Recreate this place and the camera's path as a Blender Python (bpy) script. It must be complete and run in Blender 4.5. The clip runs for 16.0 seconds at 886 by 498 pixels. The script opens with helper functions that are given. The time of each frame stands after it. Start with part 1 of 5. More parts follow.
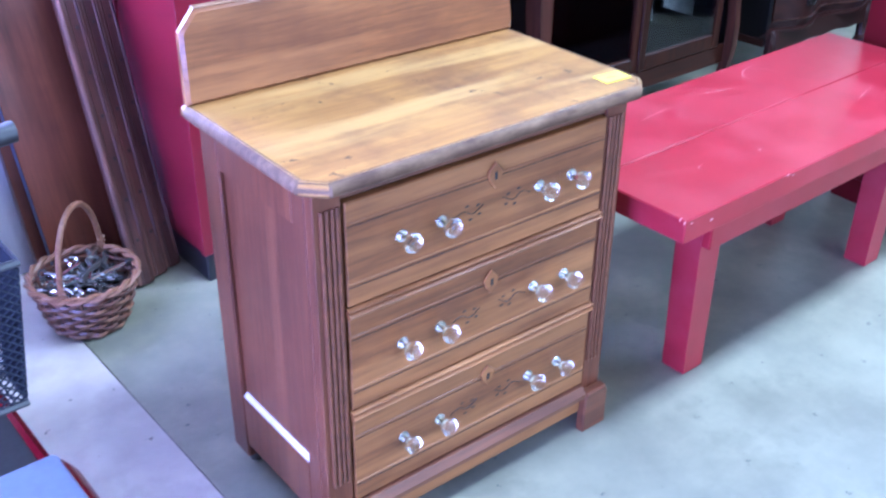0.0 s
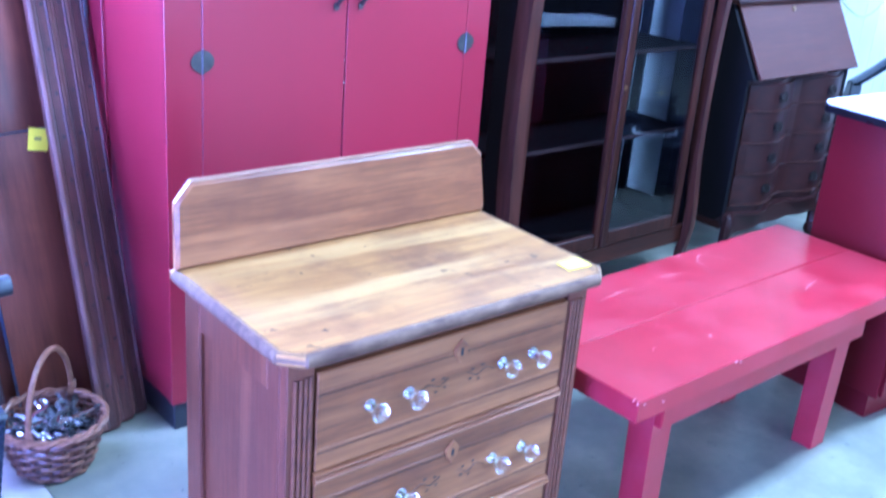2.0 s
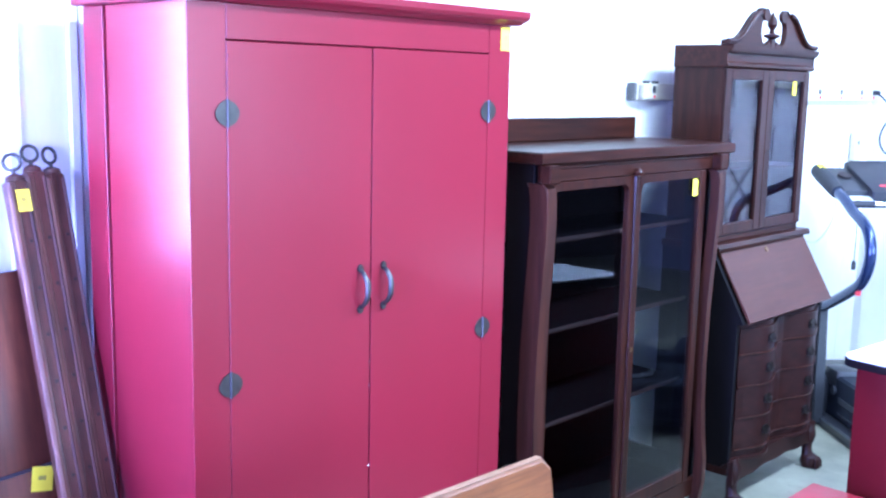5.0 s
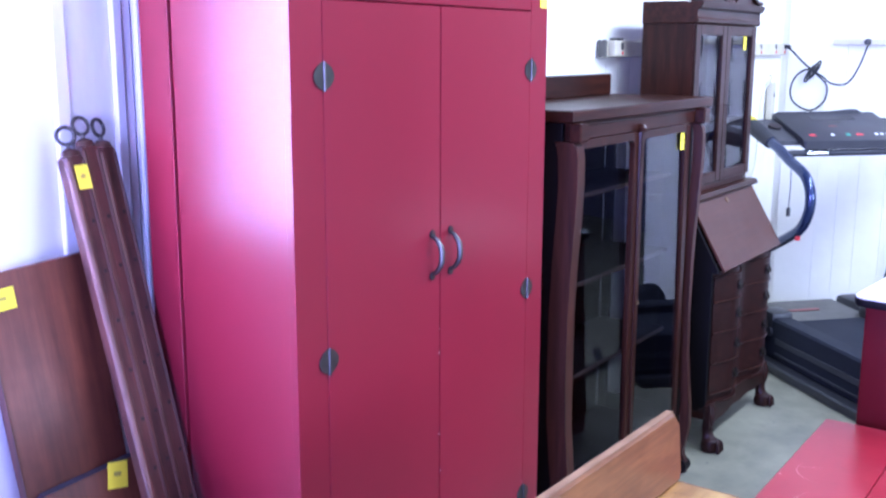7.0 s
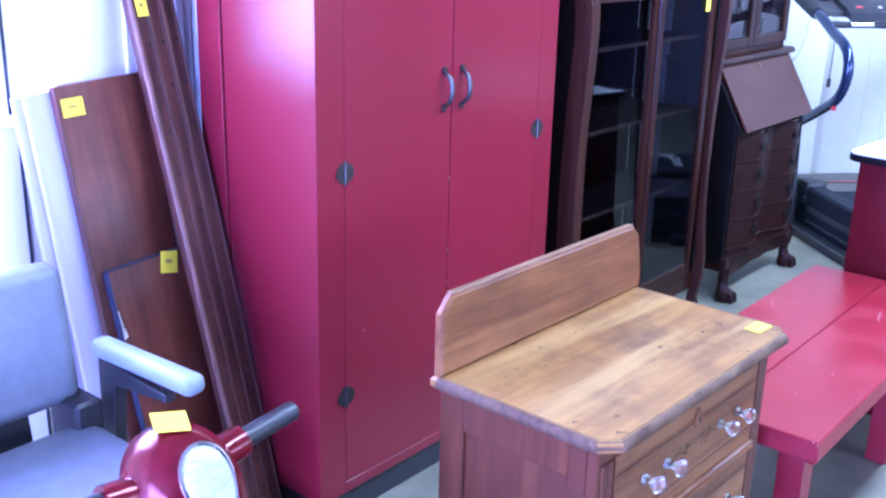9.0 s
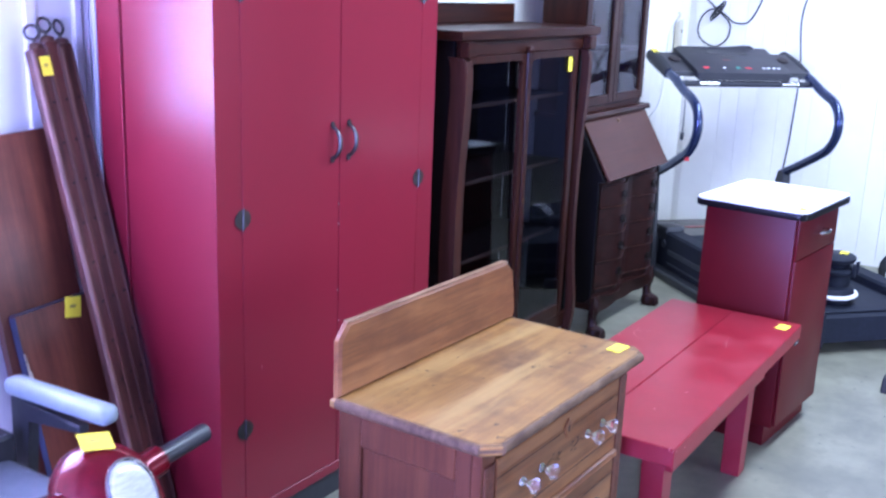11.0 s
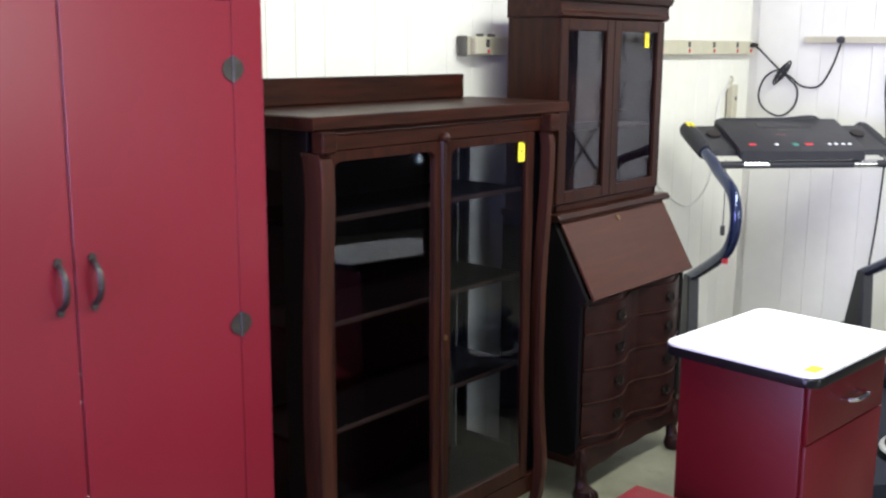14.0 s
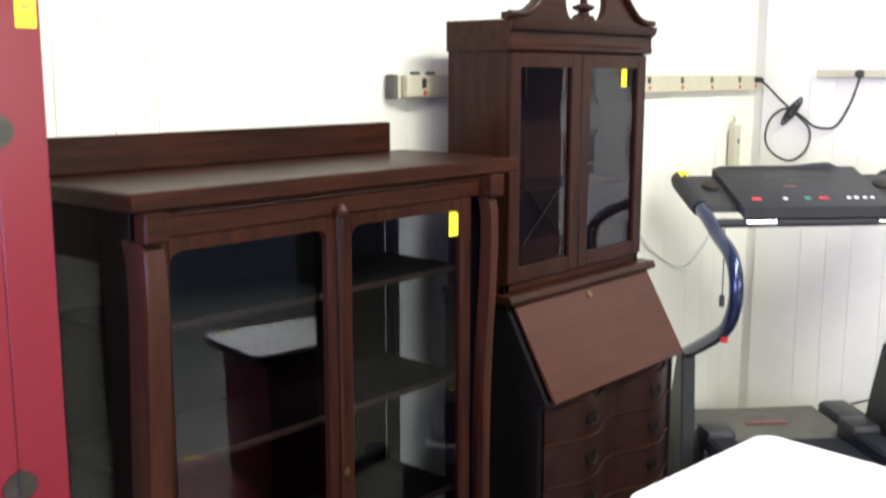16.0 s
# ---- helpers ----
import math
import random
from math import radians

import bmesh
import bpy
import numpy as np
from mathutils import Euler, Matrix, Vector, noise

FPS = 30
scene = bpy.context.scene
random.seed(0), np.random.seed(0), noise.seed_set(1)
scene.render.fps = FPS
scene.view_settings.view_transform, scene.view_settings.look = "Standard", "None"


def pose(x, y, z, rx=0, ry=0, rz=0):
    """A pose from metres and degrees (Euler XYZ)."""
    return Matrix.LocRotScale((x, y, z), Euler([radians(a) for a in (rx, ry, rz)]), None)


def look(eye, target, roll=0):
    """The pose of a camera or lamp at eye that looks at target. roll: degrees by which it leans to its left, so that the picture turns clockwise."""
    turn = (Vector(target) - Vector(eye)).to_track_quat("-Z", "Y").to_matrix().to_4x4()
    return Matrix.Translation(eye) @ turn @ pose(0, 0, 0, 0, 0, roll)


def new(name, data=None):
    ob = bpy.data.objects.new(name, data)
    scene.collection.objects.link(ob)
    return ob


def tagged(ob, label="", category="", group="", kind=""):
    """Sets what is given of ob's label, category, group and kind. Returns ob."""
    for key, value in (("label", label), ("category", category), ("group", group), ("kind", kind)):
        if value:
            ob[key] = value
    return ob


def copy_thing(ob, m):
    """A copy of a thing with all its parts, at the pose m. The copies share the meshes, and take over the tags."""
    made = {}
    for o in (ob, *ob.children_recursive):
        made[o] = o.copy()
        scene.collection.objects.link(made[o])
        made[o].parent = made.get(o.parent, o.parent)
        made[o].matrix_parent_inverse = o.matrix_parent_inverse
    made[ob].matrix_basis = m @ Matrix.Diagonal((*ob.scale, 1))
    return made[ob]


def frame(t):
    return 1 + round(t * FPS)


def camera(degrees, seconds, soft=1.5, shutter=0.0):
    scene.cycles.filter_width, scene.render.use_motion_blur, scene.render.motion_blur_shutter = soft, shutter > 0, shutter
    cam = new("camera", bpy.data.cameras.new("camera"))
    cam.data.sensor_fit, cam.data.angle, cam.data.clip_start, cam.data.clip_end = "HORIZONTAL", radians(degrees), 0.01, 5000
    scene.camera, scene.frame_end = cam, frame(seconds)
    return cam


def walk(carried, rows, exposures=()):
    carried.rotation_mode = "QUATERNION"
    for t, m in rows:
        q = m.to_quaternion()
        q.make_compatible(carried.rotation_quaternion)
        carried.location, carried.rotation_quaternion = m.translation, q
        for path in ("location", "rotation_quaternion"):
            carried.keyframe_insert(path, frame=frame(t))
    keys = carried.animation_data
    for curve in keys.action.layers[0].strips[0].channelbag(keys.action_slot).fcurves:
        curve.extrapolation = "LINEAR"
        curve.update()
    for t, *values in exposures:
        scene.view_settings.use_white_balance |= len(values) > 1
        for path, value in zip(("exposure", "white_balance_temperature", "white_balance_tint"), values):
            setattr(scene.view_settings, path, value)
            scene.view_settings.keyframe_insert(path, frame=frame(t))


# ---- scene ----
cam = camera(47.0, 16.0, soft=2.3, shutter=0.4)
PATH = [
    (0, (-0.964, -2.142, 1.423), (0.155, -0.815, 0.43), 0.7),
    (0.5, (-0.964, -2.148, 1.447), (0.199, -0.83, 0.494), 2.4),
    (1, (-0.989, -2.172, 1.456), (0.182, -0.848, 0.52), 2.4),
    (1.5, (-1.015, -2.189, 1.467), (0.171, -0.846, 0.58), 3.8),
    (2, (-1.025, -2.192, 1.515), (0.22, -0.809, 0.783), 4.8),
    (2.5, (-1.027, -2.191, 1.546), (0.241, -0.777, 0.919), 4.2),
    (3, (-1.023, -2.195, 1.576), (0.273, -0.77, 1.039), 3.3),
    (3.5, (-1.017, -2.185, 1.613), (0.301, -0.732, 1.223), 1.9),
    (4, (-1.015, -2.161, 1.641), (0.298, -0.689, 1.308), 1.6),
    (6.5, (-1.414, -1.396, 1.679), (0.196, -0.263, 1.327), 0.0),
    (7, (-1.449, -1.39, 1.655), (0.164, -0.273, 1.267), 0.2),
    (7.5, (-1.444, -1.385, 1.622), (0.127, -0.265, 1.094), 1.4),
    (8, (-1.459, -1.515, 1.607), (-0.004, -0.29, 0.989), 1.0),
    (10.5, (-1.857, -1.879, 1.623), (-0.279, -0.788, 1.058), 3.0),
    (11, (-1.836, -1.894, 1.635), (-0.203, -0.856, 1.129), 2.2),
    (11.5, (-1.738, -1.924, 1.655), (-0.078, -0.889, 1.238), -0.2),
    (12, (-1.545, -1.96, 1.663), (0.106, -0.901, 1.27), -0.4),
    (12.5, (-1.308, -2.019, 1.661), (0.254, -0.816, 1.328), -0.0),
    (13, (-1.087, -1.999, 1.626), (0.516, -0.856, 1.274), 0.1),
    (13.5, (-0.81, -1.926, 1.632), (0.764, -0.748, 1.265), -0.1),
    (14, (-0.516, -1.899, 1.653), (0.977, -0.626, 1.261), 0.4),
    (14.5, (-0.252, -1.89, 1.617), (1.232, -0.649, 1.112), 1.6),
    (15, (-0.109, -1.752, 1.616), (1.357, -0.495, 1.096), 1.5),
    (15.5, (0.016, -1.649, 1.632), (1.515, -0.406, 1.179), 1.6),
    (16, (0.21, -1.621, 1.688), (1.691, -0.319, 1.35), 0.1),
]
# stops, kelvin and tint: the phone opens up and turns bluish near the window side
EXPOSURES = [
    (0, 1.1, 4150, 13), (0.5, 1.1, 4150, 13), (1.5, 1.2, 3900, 14), (2.0, 1.3, 3620, 14), (2.5, 1.65, 3650, 14), (3, 1.95, 3650, 14), (3.5, 2.1, 3700, 14), (4, 1.95, 3750, 14),
    (6.5, 0.55, 4680, 22), (7.5, 0.8, 4280, 25), (8, 0.95, 4080, 25), (10.5, 0.4, 4380, 22), (11.5, 0.4, 4740, 21),
    (12.5, 0.3, 5250, 16), (13.5, 0.1, 5750, 12), (14.5, -0.05, 5850, 9), (15.2, 0.0, 5950, 9), (16, 0.25, 6100, 9),
]
walk(cam, [(t, look(eye, target, roll)) for t, eye, target, roll in PATH], EXPOSURES)

# ---- world, daylight lamps in door and window openings, added overhead strip ----
world = bpy.data.worlds.new("sky")
scene.world = world
world.use_nodes = True
sky = world.node_tree.nodes.new("ShaderNodeTexSky")
sky.sky_type, sky.sun_disc, sky.sun_elevation, sky.sun_rotation = "NISHITA", False, radians(48), radians(200)
world.node_tree.links.new(sky.outputs[0], world.node_tree.nodes["Background"].inputs[0])
world.node_tree.nodes["Background"].inputs[1].default_value = 0.12


def opening_light(name, where, target, w, h, watts, colour):
    data = bpy.data.lights.new(name, "AREA")
    data.shape, data.size, data.size_y, data.energy, data.color = "RECTANGLE", w, h, watts, colour
    ob = new(name, data)
    ob.matrix_world = look(where, target)
    return ob


# area lamps in the openings stand in for sky light
opening_light("daylight_front", (1.5, -6.9, 1.9), (1.5, 0, 1.3), 5.6, 1.7, 175, (1.0, 0.965, 0.87))
# unseen overhead lamp, added where the bench shadow calls for one
opening_light("overhead_strip", (2.2, -1.55, 3.04), (2.2, -1.30, 0), 4.4, 0.35, 180, (1.0, 0.975, 0.86))
opening_light("daylight_left", (-4.9, -1.6, 1.35), (0, -1.6, 1.2), 3.6, 2.4, 480, (0.62, 0.55, 1.0))
opening_light("daylight_window", (-0.775, 0.80, 1.66), (-0.775, 0.0, 1.66), 0.95, 1.08, 85, (0.80, 0.70, 1.0))
opening_light("daylight_small", (5.62, -7.0, 0.87), (1.5, 0, 0.95), 0.17, 0.27, 4.5, (1.0, 0.99, 0.96))


# ---- materials ----
def surf(name, light, dark, grain=(1, 1, 1), scale=8.0, rough=0.5, metal=0.0, bump=0.1, stain=None, stain_scale=2.0, stain_amount=0.35, coat=0.0, spec=0.5, rough_var=0.12, detail=6.0, fleck=None, fleck_at=0.72, patch=None):
    m = bpy.data.materials.new(name)
    m.use_nodes = True
    nt = m.node_tree
    p = nt.nodes["Principled BSDF"]
    p.inputs["Metallic"].default_value = metal
    p.inputs["Coat Weight"].default_value = coat
    p.inputs["Coat Roughness"].default_value = 0.15
    p.inputs["Specular IOR Level"].default_value = spec
    co = nt.nodes.new("ShaderNodeTexCoord")
    info = nt.nodes.new("ShaderNodeObjectInfo")
    shift = nt.nodes.new("ShaderNodeVectorMath")
    shift.operation = "MULTIPLY_ADD"
    nt.links.new(info.outputs["Random"], shift.inputs[0])
    shift.inputs[1].default_value = (3.1, 5.7, 4.3)
    nt.links.new(co.outputs["Object"], shift.inputs[2])
    mp = nt.nodes.new("ShaderNodeMapping")
    mp.inputs["Scale"].default_value = grain
    nt.links.new(shift.outputs[0], mp.inputs[0])

    def noise_node(s, d, vec):
        n = nt.nodes.new("ShaderNodeTexNoise")
        n.inputs["Scale"].default_value, n.inputs["Detail"].default_value, n.inputs["Roughness"].default_value = s, d, 0.62
        nt.links.new(vec, n.inputs["Vector"])
        return n

    def ramp(src, a, b, ca, cb):
        r = nt.nodes.new("ShaderNodeValToRGB")
        r.color_ramp.elements[0].position, r.color_ramp.elements[1].position = a, b
        r.color_ramp.elements[0].color, r.color_ramp.elements[1].color = (*ca, 1), (*cb, 1)
        nt.links.new(src, r.inputs[0])
        return r

    fine = noise_node(scale, detail, mp.outputs[0])
    base = ramp(fine.outputs["Fac"], 0.3, 0.7, dark, light)
    colour = base.outputs[0]
    big = noise_node(stain_scale, 4.0, shift.outputs[0])
    if stain:
        k = ramp(big.outputs["Fac"], 0.45, 0.72, (0, 0, 0), (stain_amount,) * 3)
        mix = nt.nodes.new("ShaderNodeMix")
        mix.data_type = "RGBA"
        nt.links.new(k.outputs[0], mix.inputs["Factor"])
        nt.links.new(colour, mix.inputs["A"])
        mix.inputs["B"].default_value = (*stain, 1)
        colour = mix.outputs["Result"]
    if patch:
        tone, size, at, amount = patch
        blot = noise_node(size, 5.0, mp.outputs[0] if grain != (1, 1, 1) else shift.outputs[0])
        k = ramp(blot.outputs["Fac"], at, at + 0.13, (0, 0, 0), (amount,) * 3)
        mix = nt.nodes.new("ShaderNodeMix")
        mix.data_type = "RGBA"
        nt.links.new(k.outputs[0], mix.inputs["Factor"])
        nt.links.new(colour, mix.inputs["A"])
        mix.inputs["B"].default_value = (*tone, 1)
        colour = mix.outputs["Result"]
    if fleck:
        spot = noise_node(26.0, 3.0, shift.outputs[0])
        k = ramp(spot.outputs["Fac"], fleck_at, fleck_at + 0.04, (0, 0, 0), (1, 1, 1))
        mix = nt.nodes.new("ShaderNodeMix")
        mix.data_type = "RGBA"
        nt.links.new(k.outputs[0], mix.inputs["Factor"])
        nt.links.new(colour, mix.inputs["A"])
        mix.inputs["B"].default_value = (*fleck, 1)
        colour = mix.outputs["Result"]
    nt.links.new(colour, p.inputs["Base Color"])
    rr = nt.nodes.new("ShaderNodeMapRange")
    rr.inputs["To Min"].default_value, rr.inputs["To Max"].default_value = max(0.02, rough - rough_var), min(1.0, rough + rough_var)
    nt.links.new(big.outputs["Fac"], rr.inputs["Value"])
    nt.links.new(rr.outputs[0], p.inputs["Roughness"])
    if bump:
        b = nt.nodes.new("ShaderNodeBump")
        b.inputs["Strength"].default_value, b.inputs["Distance"].default_value = bump, 0.004
        nt.links.new(fine.outputs["Fac"], b.inputs["Height"])
        nt.links.new(b.outputs[0], p.inputs["Normal"])
    return m


def glass(name, tint=(1, 1, 1), rough=0.02, ior=1.5, solid=False):
    m = bpy.data.materials.new(name)
    m.use_nodes = True
    nt = m.node_tree
    if solid:
        p = nt.nodes["Principled BSDF"]
        p.inputs["Base Color"].default_value, p.inputs["Roughness"].default_value = (*tint, 1), rough
        p.inputs["Transmission Weight"].default_value, p.inputs["IOR"].default_value = 1.0, ior
        return m
    nt.nodes.remove(nt.nodes["Principled BSDF"])
    out = nt.nodes["Material Output"]
    clear, shine, mix, fr = nt.nodes.new("ShaderNodeBsdfTransparent"), nt.nodes.new("ShaderNodeBsdfGlossy"), nt.nodes.new("ShaderNodeMixShader"), nt.nodes.new("ShaderNodeLayerWeight")
    clear.inputs[0].default_value = (*tint, 1)
    shine.inputs["Roughness"].default_value = rough
    fr.inputs["Blend"].default_value = 0.5
    power, scale = nt.nodes.new("ShaderNodeMath"), nt.nodes.new("ShaderNodeMath")
    power.operation, scale.operation = "POWER", "MULTIPLY_ADD"
    nt.links.new(fr.outputs["Facing"], power.inputs[0])
    power.inputs[1].default_value = 4.0
    nt.links.new(power.outputs[0], scale.inputs[0])
    scale.inputs[1].default_value, scale.inputs[2].default_value = 0.4, (ior - 1) * 0.115
    nt.links.new(scale.outputs[0], mix.inputs[0])
    nt.links.new(clear.outputs[0], mix.inputs[1])
    nt.links.new(shine.outputs[0], mix.inputs[2])
    nt.links.new(mix.outputs[0], out.inputs["Surface"])
    return m


HONEY_X = surf("honey_wood_along_x", (0.205, 0.083, 0.023), (0.10, 0.038, 0.0115), (1.2, 16, 16), 6, 0.42, bump=0.10, stain=(0.085, 0.03, 0.010), stain_scale=4.0, stain_amount=0.8, coat=0.1, detail=9, patch=((0.30, 0.138, 0.041), 0.8, 0.47, 0.6), spec=0.35, fleck=(0.06, 0.022, 0.009), fleck_at=0.74)
HONEY_TOP = surf("worn_honey_wood_top", (0.345, 0.19, 0.045), (0.185, 0.085, 0.02), (0.9, 10, 10), 4.5, 0.4, bump=0.12, stain=(0.105, 0.047, 0.017), stain_scale=8, stain_amount=0.85, coat=0.15, detail=11, patch=((0.41, 0.265, 0.08), 1.0, 0.5, 0.6), fleck=(0.06, 0.025, 0.010), fleck_at=0.665)
HONEY_Z = surf("honey_wood_along_z", (0.122, 0.039, 0.0155), (0.07, 0.021, 0.009), (13, 13, 0.7), 6, 0.42, bump=0.12, stain=(0.07, 0.022, 0.012), stain_scale=4.0, stain_amount=0.6, coat=0.1, spec=0.35, detail=10, patch=((0.16, 0.058, 0.023), 1.1, 0.53, 0.6))
MOULD = surf("dark_moulding_wood", (0.15, 0.054, 0.022), (0.065, 0.023, 0.011), (0.8, 9, 9), 6, 0.4, bump=0.08, coat=0.1)
NOSING = surf("greyed_worn_wood_edge", (0.165, 0.105, 0.058), (0.065, 0.036, 0.019), (3, 9, 9), 7, 0.62, bump=0.15, spec=0.2, stain=(0.05, 0.025, 0.016), stain_scale=9, stain_amount=0.7)
CAP_PALE = surf("pale_wood_edge", (0.24, 0.145, 0.075), (0.13, 0.07, 0.034), (1.5, 9, 9), 6, 0.6, bump=0.12, spec=0.2)
CARVED = surf("black_carving", (0.02, 0.012, 0.01), (0.008, 0.006, 0.005), scale=20, rough=0.6)
MAHOG_X = surf("mahogany_along_x", (0.037, 0.0108, 0.0052), (0.009, 0.003, 0.0019), (0.8, 10, 10), 5, 0.36, bump=0.06, stain=(0.012, 0.0045, 0.003), stain_scale=2.5, coat=0.0, spec=0.16)
MAHOG_Z = surf("mahogany_along_z", (0.036, 0.0105, 0.0052), (0.0085, 0.0029, 0.0019), (10, 10, 0.8), 5, 0.36, bump=0.06, stain=(0.012, 0.0045, 0.003), stain_scale=2.5, coat=0.0, spec=0.16)
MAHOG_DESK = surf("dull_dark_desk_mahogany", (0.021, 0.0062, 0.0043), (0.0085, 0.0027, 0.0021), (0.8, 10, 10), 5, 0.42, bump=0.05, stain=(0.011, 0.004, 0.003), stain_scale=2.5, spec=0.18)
# lighter mahogany copy: light falling on the front posts is in its colour
MAHOG_POST = surf("lit_mahogany_post", (0.05, 0.0155, 0.0078), (0.016, 0.0052, 0.0033), (10, 10, 0.8), 5, 0.4, bump=0.06, stain=(0.014, 0.005, 0.003), stain_scale=3.0, spec=0.25)
# darker mahogany copy: shade on cabinet sides and backs is in its colour
MAHOG_DARK_SHADED = surf("dark_shaded_mahogany", (0.0042, 0.0027, 0.003), (0.002, 0.0016, 0.0018), (8, 8, 0.8), 5, 0.6, bump=0.05, spec=0.12)
# near-black: the shade behind the door glass is put into this colour
INSIDE = surf("shaded_cabinet_inside", (0.0045, 0.003, 0.003), (0.002, 0.0016, 0.0018), (8, 8, 0.8), 5, 0.85, bump=0.03, spec=0.03)
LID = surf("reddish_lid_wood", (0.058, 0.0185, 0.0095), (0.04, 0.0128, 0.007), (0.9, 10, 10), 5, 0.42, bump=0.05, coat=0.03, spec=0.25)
EDGE_PALE = surf("pale_shelf_edge", (0.05, 0.026, 0.018), (0.012, 0.006, 0.004), (1.5, 8, 8), 5, 0.6, bump=0.05, spec=0.2)
LEAF_WOOD = surf("table_leaf_walnut", (0.17, 0.05, 0.028), (0.07, 0.02, 0.013), (7, 7, 0.6), 4, 0.4, bump=0.05, stain=(0.04, 0.013, 0.01), stain_scale=3.5, stain_amount=0.6, coat=0.05, spec=0.3, patch=((0.2, 0.064, 0.032), 1.2, 0.52, 0.6))
RAIL_WOOD = surf("bed_rail_wood", (0.12, 0.045, 0.031), (0.034, 0.0125, 0.0105), (10, 10, 0.8), 5, 0.42, bump=0.08, stain=(0.02, 0.008, 0.007), stain_scale=5.0, stain_amount=0.7, coat=0.1)
RAIL_HIGHLIGHT = surf("bed_rail_highlight", (0.20, 0.10, 0.07), (0.09, 0.043, 0.032), (10, 10, 0.8), 5, 0.6, bump=0.08, stain=(0.05, 0.02, 0.016), stain_scale=6.0, stain_amount=0.7, coat=0.1)
RED = surf("crimson_cabinet_paint", (0.168, 0.0105, 0.0215), (0.150, 0.009, 0.0185), (1, 1, 0.3), 2.2, rough=0.29, bump=0.0, rough_var=0.03, detail=2.0, spec=0.5)
RED_BENCH = surf("red_bench_paint", (0.24, 0.0105, 0.021), (0.20, 0.0085, 0.018), scale=9, rough=0.36, bump=0.1, stain=(0.30, 0.04, 0.055), stain_scale=6.5, stain_amount=0.45, rough_var=0.10, detail=10, fleck=(0.62, 0.34, 0.35), fleck_at=0.73)
RED_METAL = surf("red_enamel_metal", (0.088, 0.0042, 0.0075), (0.076, 0.0035, 0.0063), scale=3, rough=0.38, bump=0.01, stain=(0.062, 0.0036, 0.006), stain_scale=2.0, rough_var=0.06, spec=0.2)
CANDY = surf("metallic_candy_red", (0.15, 0.003, 0.012), (0.10, 0.002, 0.008), scale=60, rough=0.2, metal=0.3, bump=0.0, coat=0.3, rough_var=0.03, spec=0.35)
WALL = surf("white_wall_paint", (0.80, 0.785, 0.69), (0.74, 0.725, 0.635), (1, 1, 1), 5, 0.6, bump=0.05, stain=(0.70, 0.69, 0.64), stain_scale=0.9, stain_amount=0.5)
CASING = surf("white_trim_paint", (0.74, 0.73, 0.74), (0.66, 0.65, 0.67), (4, 4, 1), 6, 0.45, bump=0.05, stain=(0.58, 0.57, 0.60), stain_scale=1.5)
CEIL = surf("unseen_ceiling_grey", (0.3, 0.29, 0.27), (0.24, 0.23, 0.215), scale=6, rough=0.8)
CONCRETE = surf("worn_concrete", (0.232, 0.224, 0.152), (0.134, 0.13, 0.09), scale=5, rough=0.42, bump=0.06, stain=(0.10, 0.10, 0.074), stain_scale=2.3, stain_amount=0.7, rough_var=0.18, detail=10, fleck=(0.07, 0.068, 0.055), fleck_at=0.69, patch=((0.125, 0.122, 0.082), 6.5, 0.52, 0.55))
# left slab: pinkish concrete, its colour raised to carry light from the left
CONCRETE_PINK_LIT = surf("pinkish_lit_concrete", (0.44, 0.39, 0.34), (0.31, 0.275, 0.235), scale=5, rough=0.48, bump=0.06, stain=(0.15, 0.135, 0.115), stain_scale=1.7, stain_amount=0.6, rough_var=0.15, detail=10, fleck=(0.12, 0.105, 0.09), fleck_at=0.71, patch=((0.24, 0.21, 0.185), 4.5, 0.5, 0.5))
GROUND = surf("outside_gravel", (0.32, 0.31, 0.29), (0.22, 0.215, 0.2), scale=12, rough=0.9)
JOINT = surf("dark_joint", (0.05, 0.048, 0.045), (0.03, 0.03, 0.028), scale=20, rough=0.9)
BLACK = surf("black_plastic", (0.022, 0.022, 0.025), (0.014, 0.014, 0.016), scale=40, rough=0.42, bump=0.04)
RUBBER = surf("black_rubber", (0.028, 0.028, 0.032), (0.018, 0.018, 0.02), scale=60, rough=0.75, bump=0.15)
NAVY = surf("navy_black_deck", (0.010, 0.012, 0.021), (0.006, 0.0075, 0.013), scale=50, rough=0.7, bump=0.1, spec=0.25)
BLUE_TUBE = surf("dark_blue_metallic_tube", (0.030, 0.042, 0.10), (0.022, 0.032, 0.08), scale=80, rough=0.22, metal=0.55, bump=0.0, coat=0.4, rough_var=0.04)
OLIVE = surf("dusty_grey_hood", (0.105, 0.10, 0.085), (0.07, 0.068, 0.058), scale=12, rough=0.7, bump=0.05)
CHARCOAL = surf("charcoal_console", (0.024, 0.0235, 0.028), (0.017, 0.017, 0.021), scale=20, rough=0.5, bump=0.02)
IRON = surf("dull_iron", (0.10, 0.095, 0.085), (0.055, 0.052, 0.048), scale=30, rough=0.42, metal=0.85, bump=0.08)
BRONZE = surf("aged_bronze", (0.035, 0.026, 0.02), (0.014, 0.011, 0.009), scale=25, rough=0.45, metal=0.9, bump=0.05)
CHROME = surf("chrome", (0.75, 0.75, 0.75), (0.68, 0.68, 0.69), scale=20, rough=0.14, metal=1.0, bump=0.0, rough_var=0.05)
BRASS = surf("tarnished_brass", (0.20, 0.13, 0.055), (0.10, 0.065, 0.03), scale=30, rough=0.4, metal=0.8)
YELLOW = surf("yellow_price_paper", (0.86, 0.74, 0.03), (0.80, 0.68, 0.02), scale=10, rough=0.7, bump=0.0)
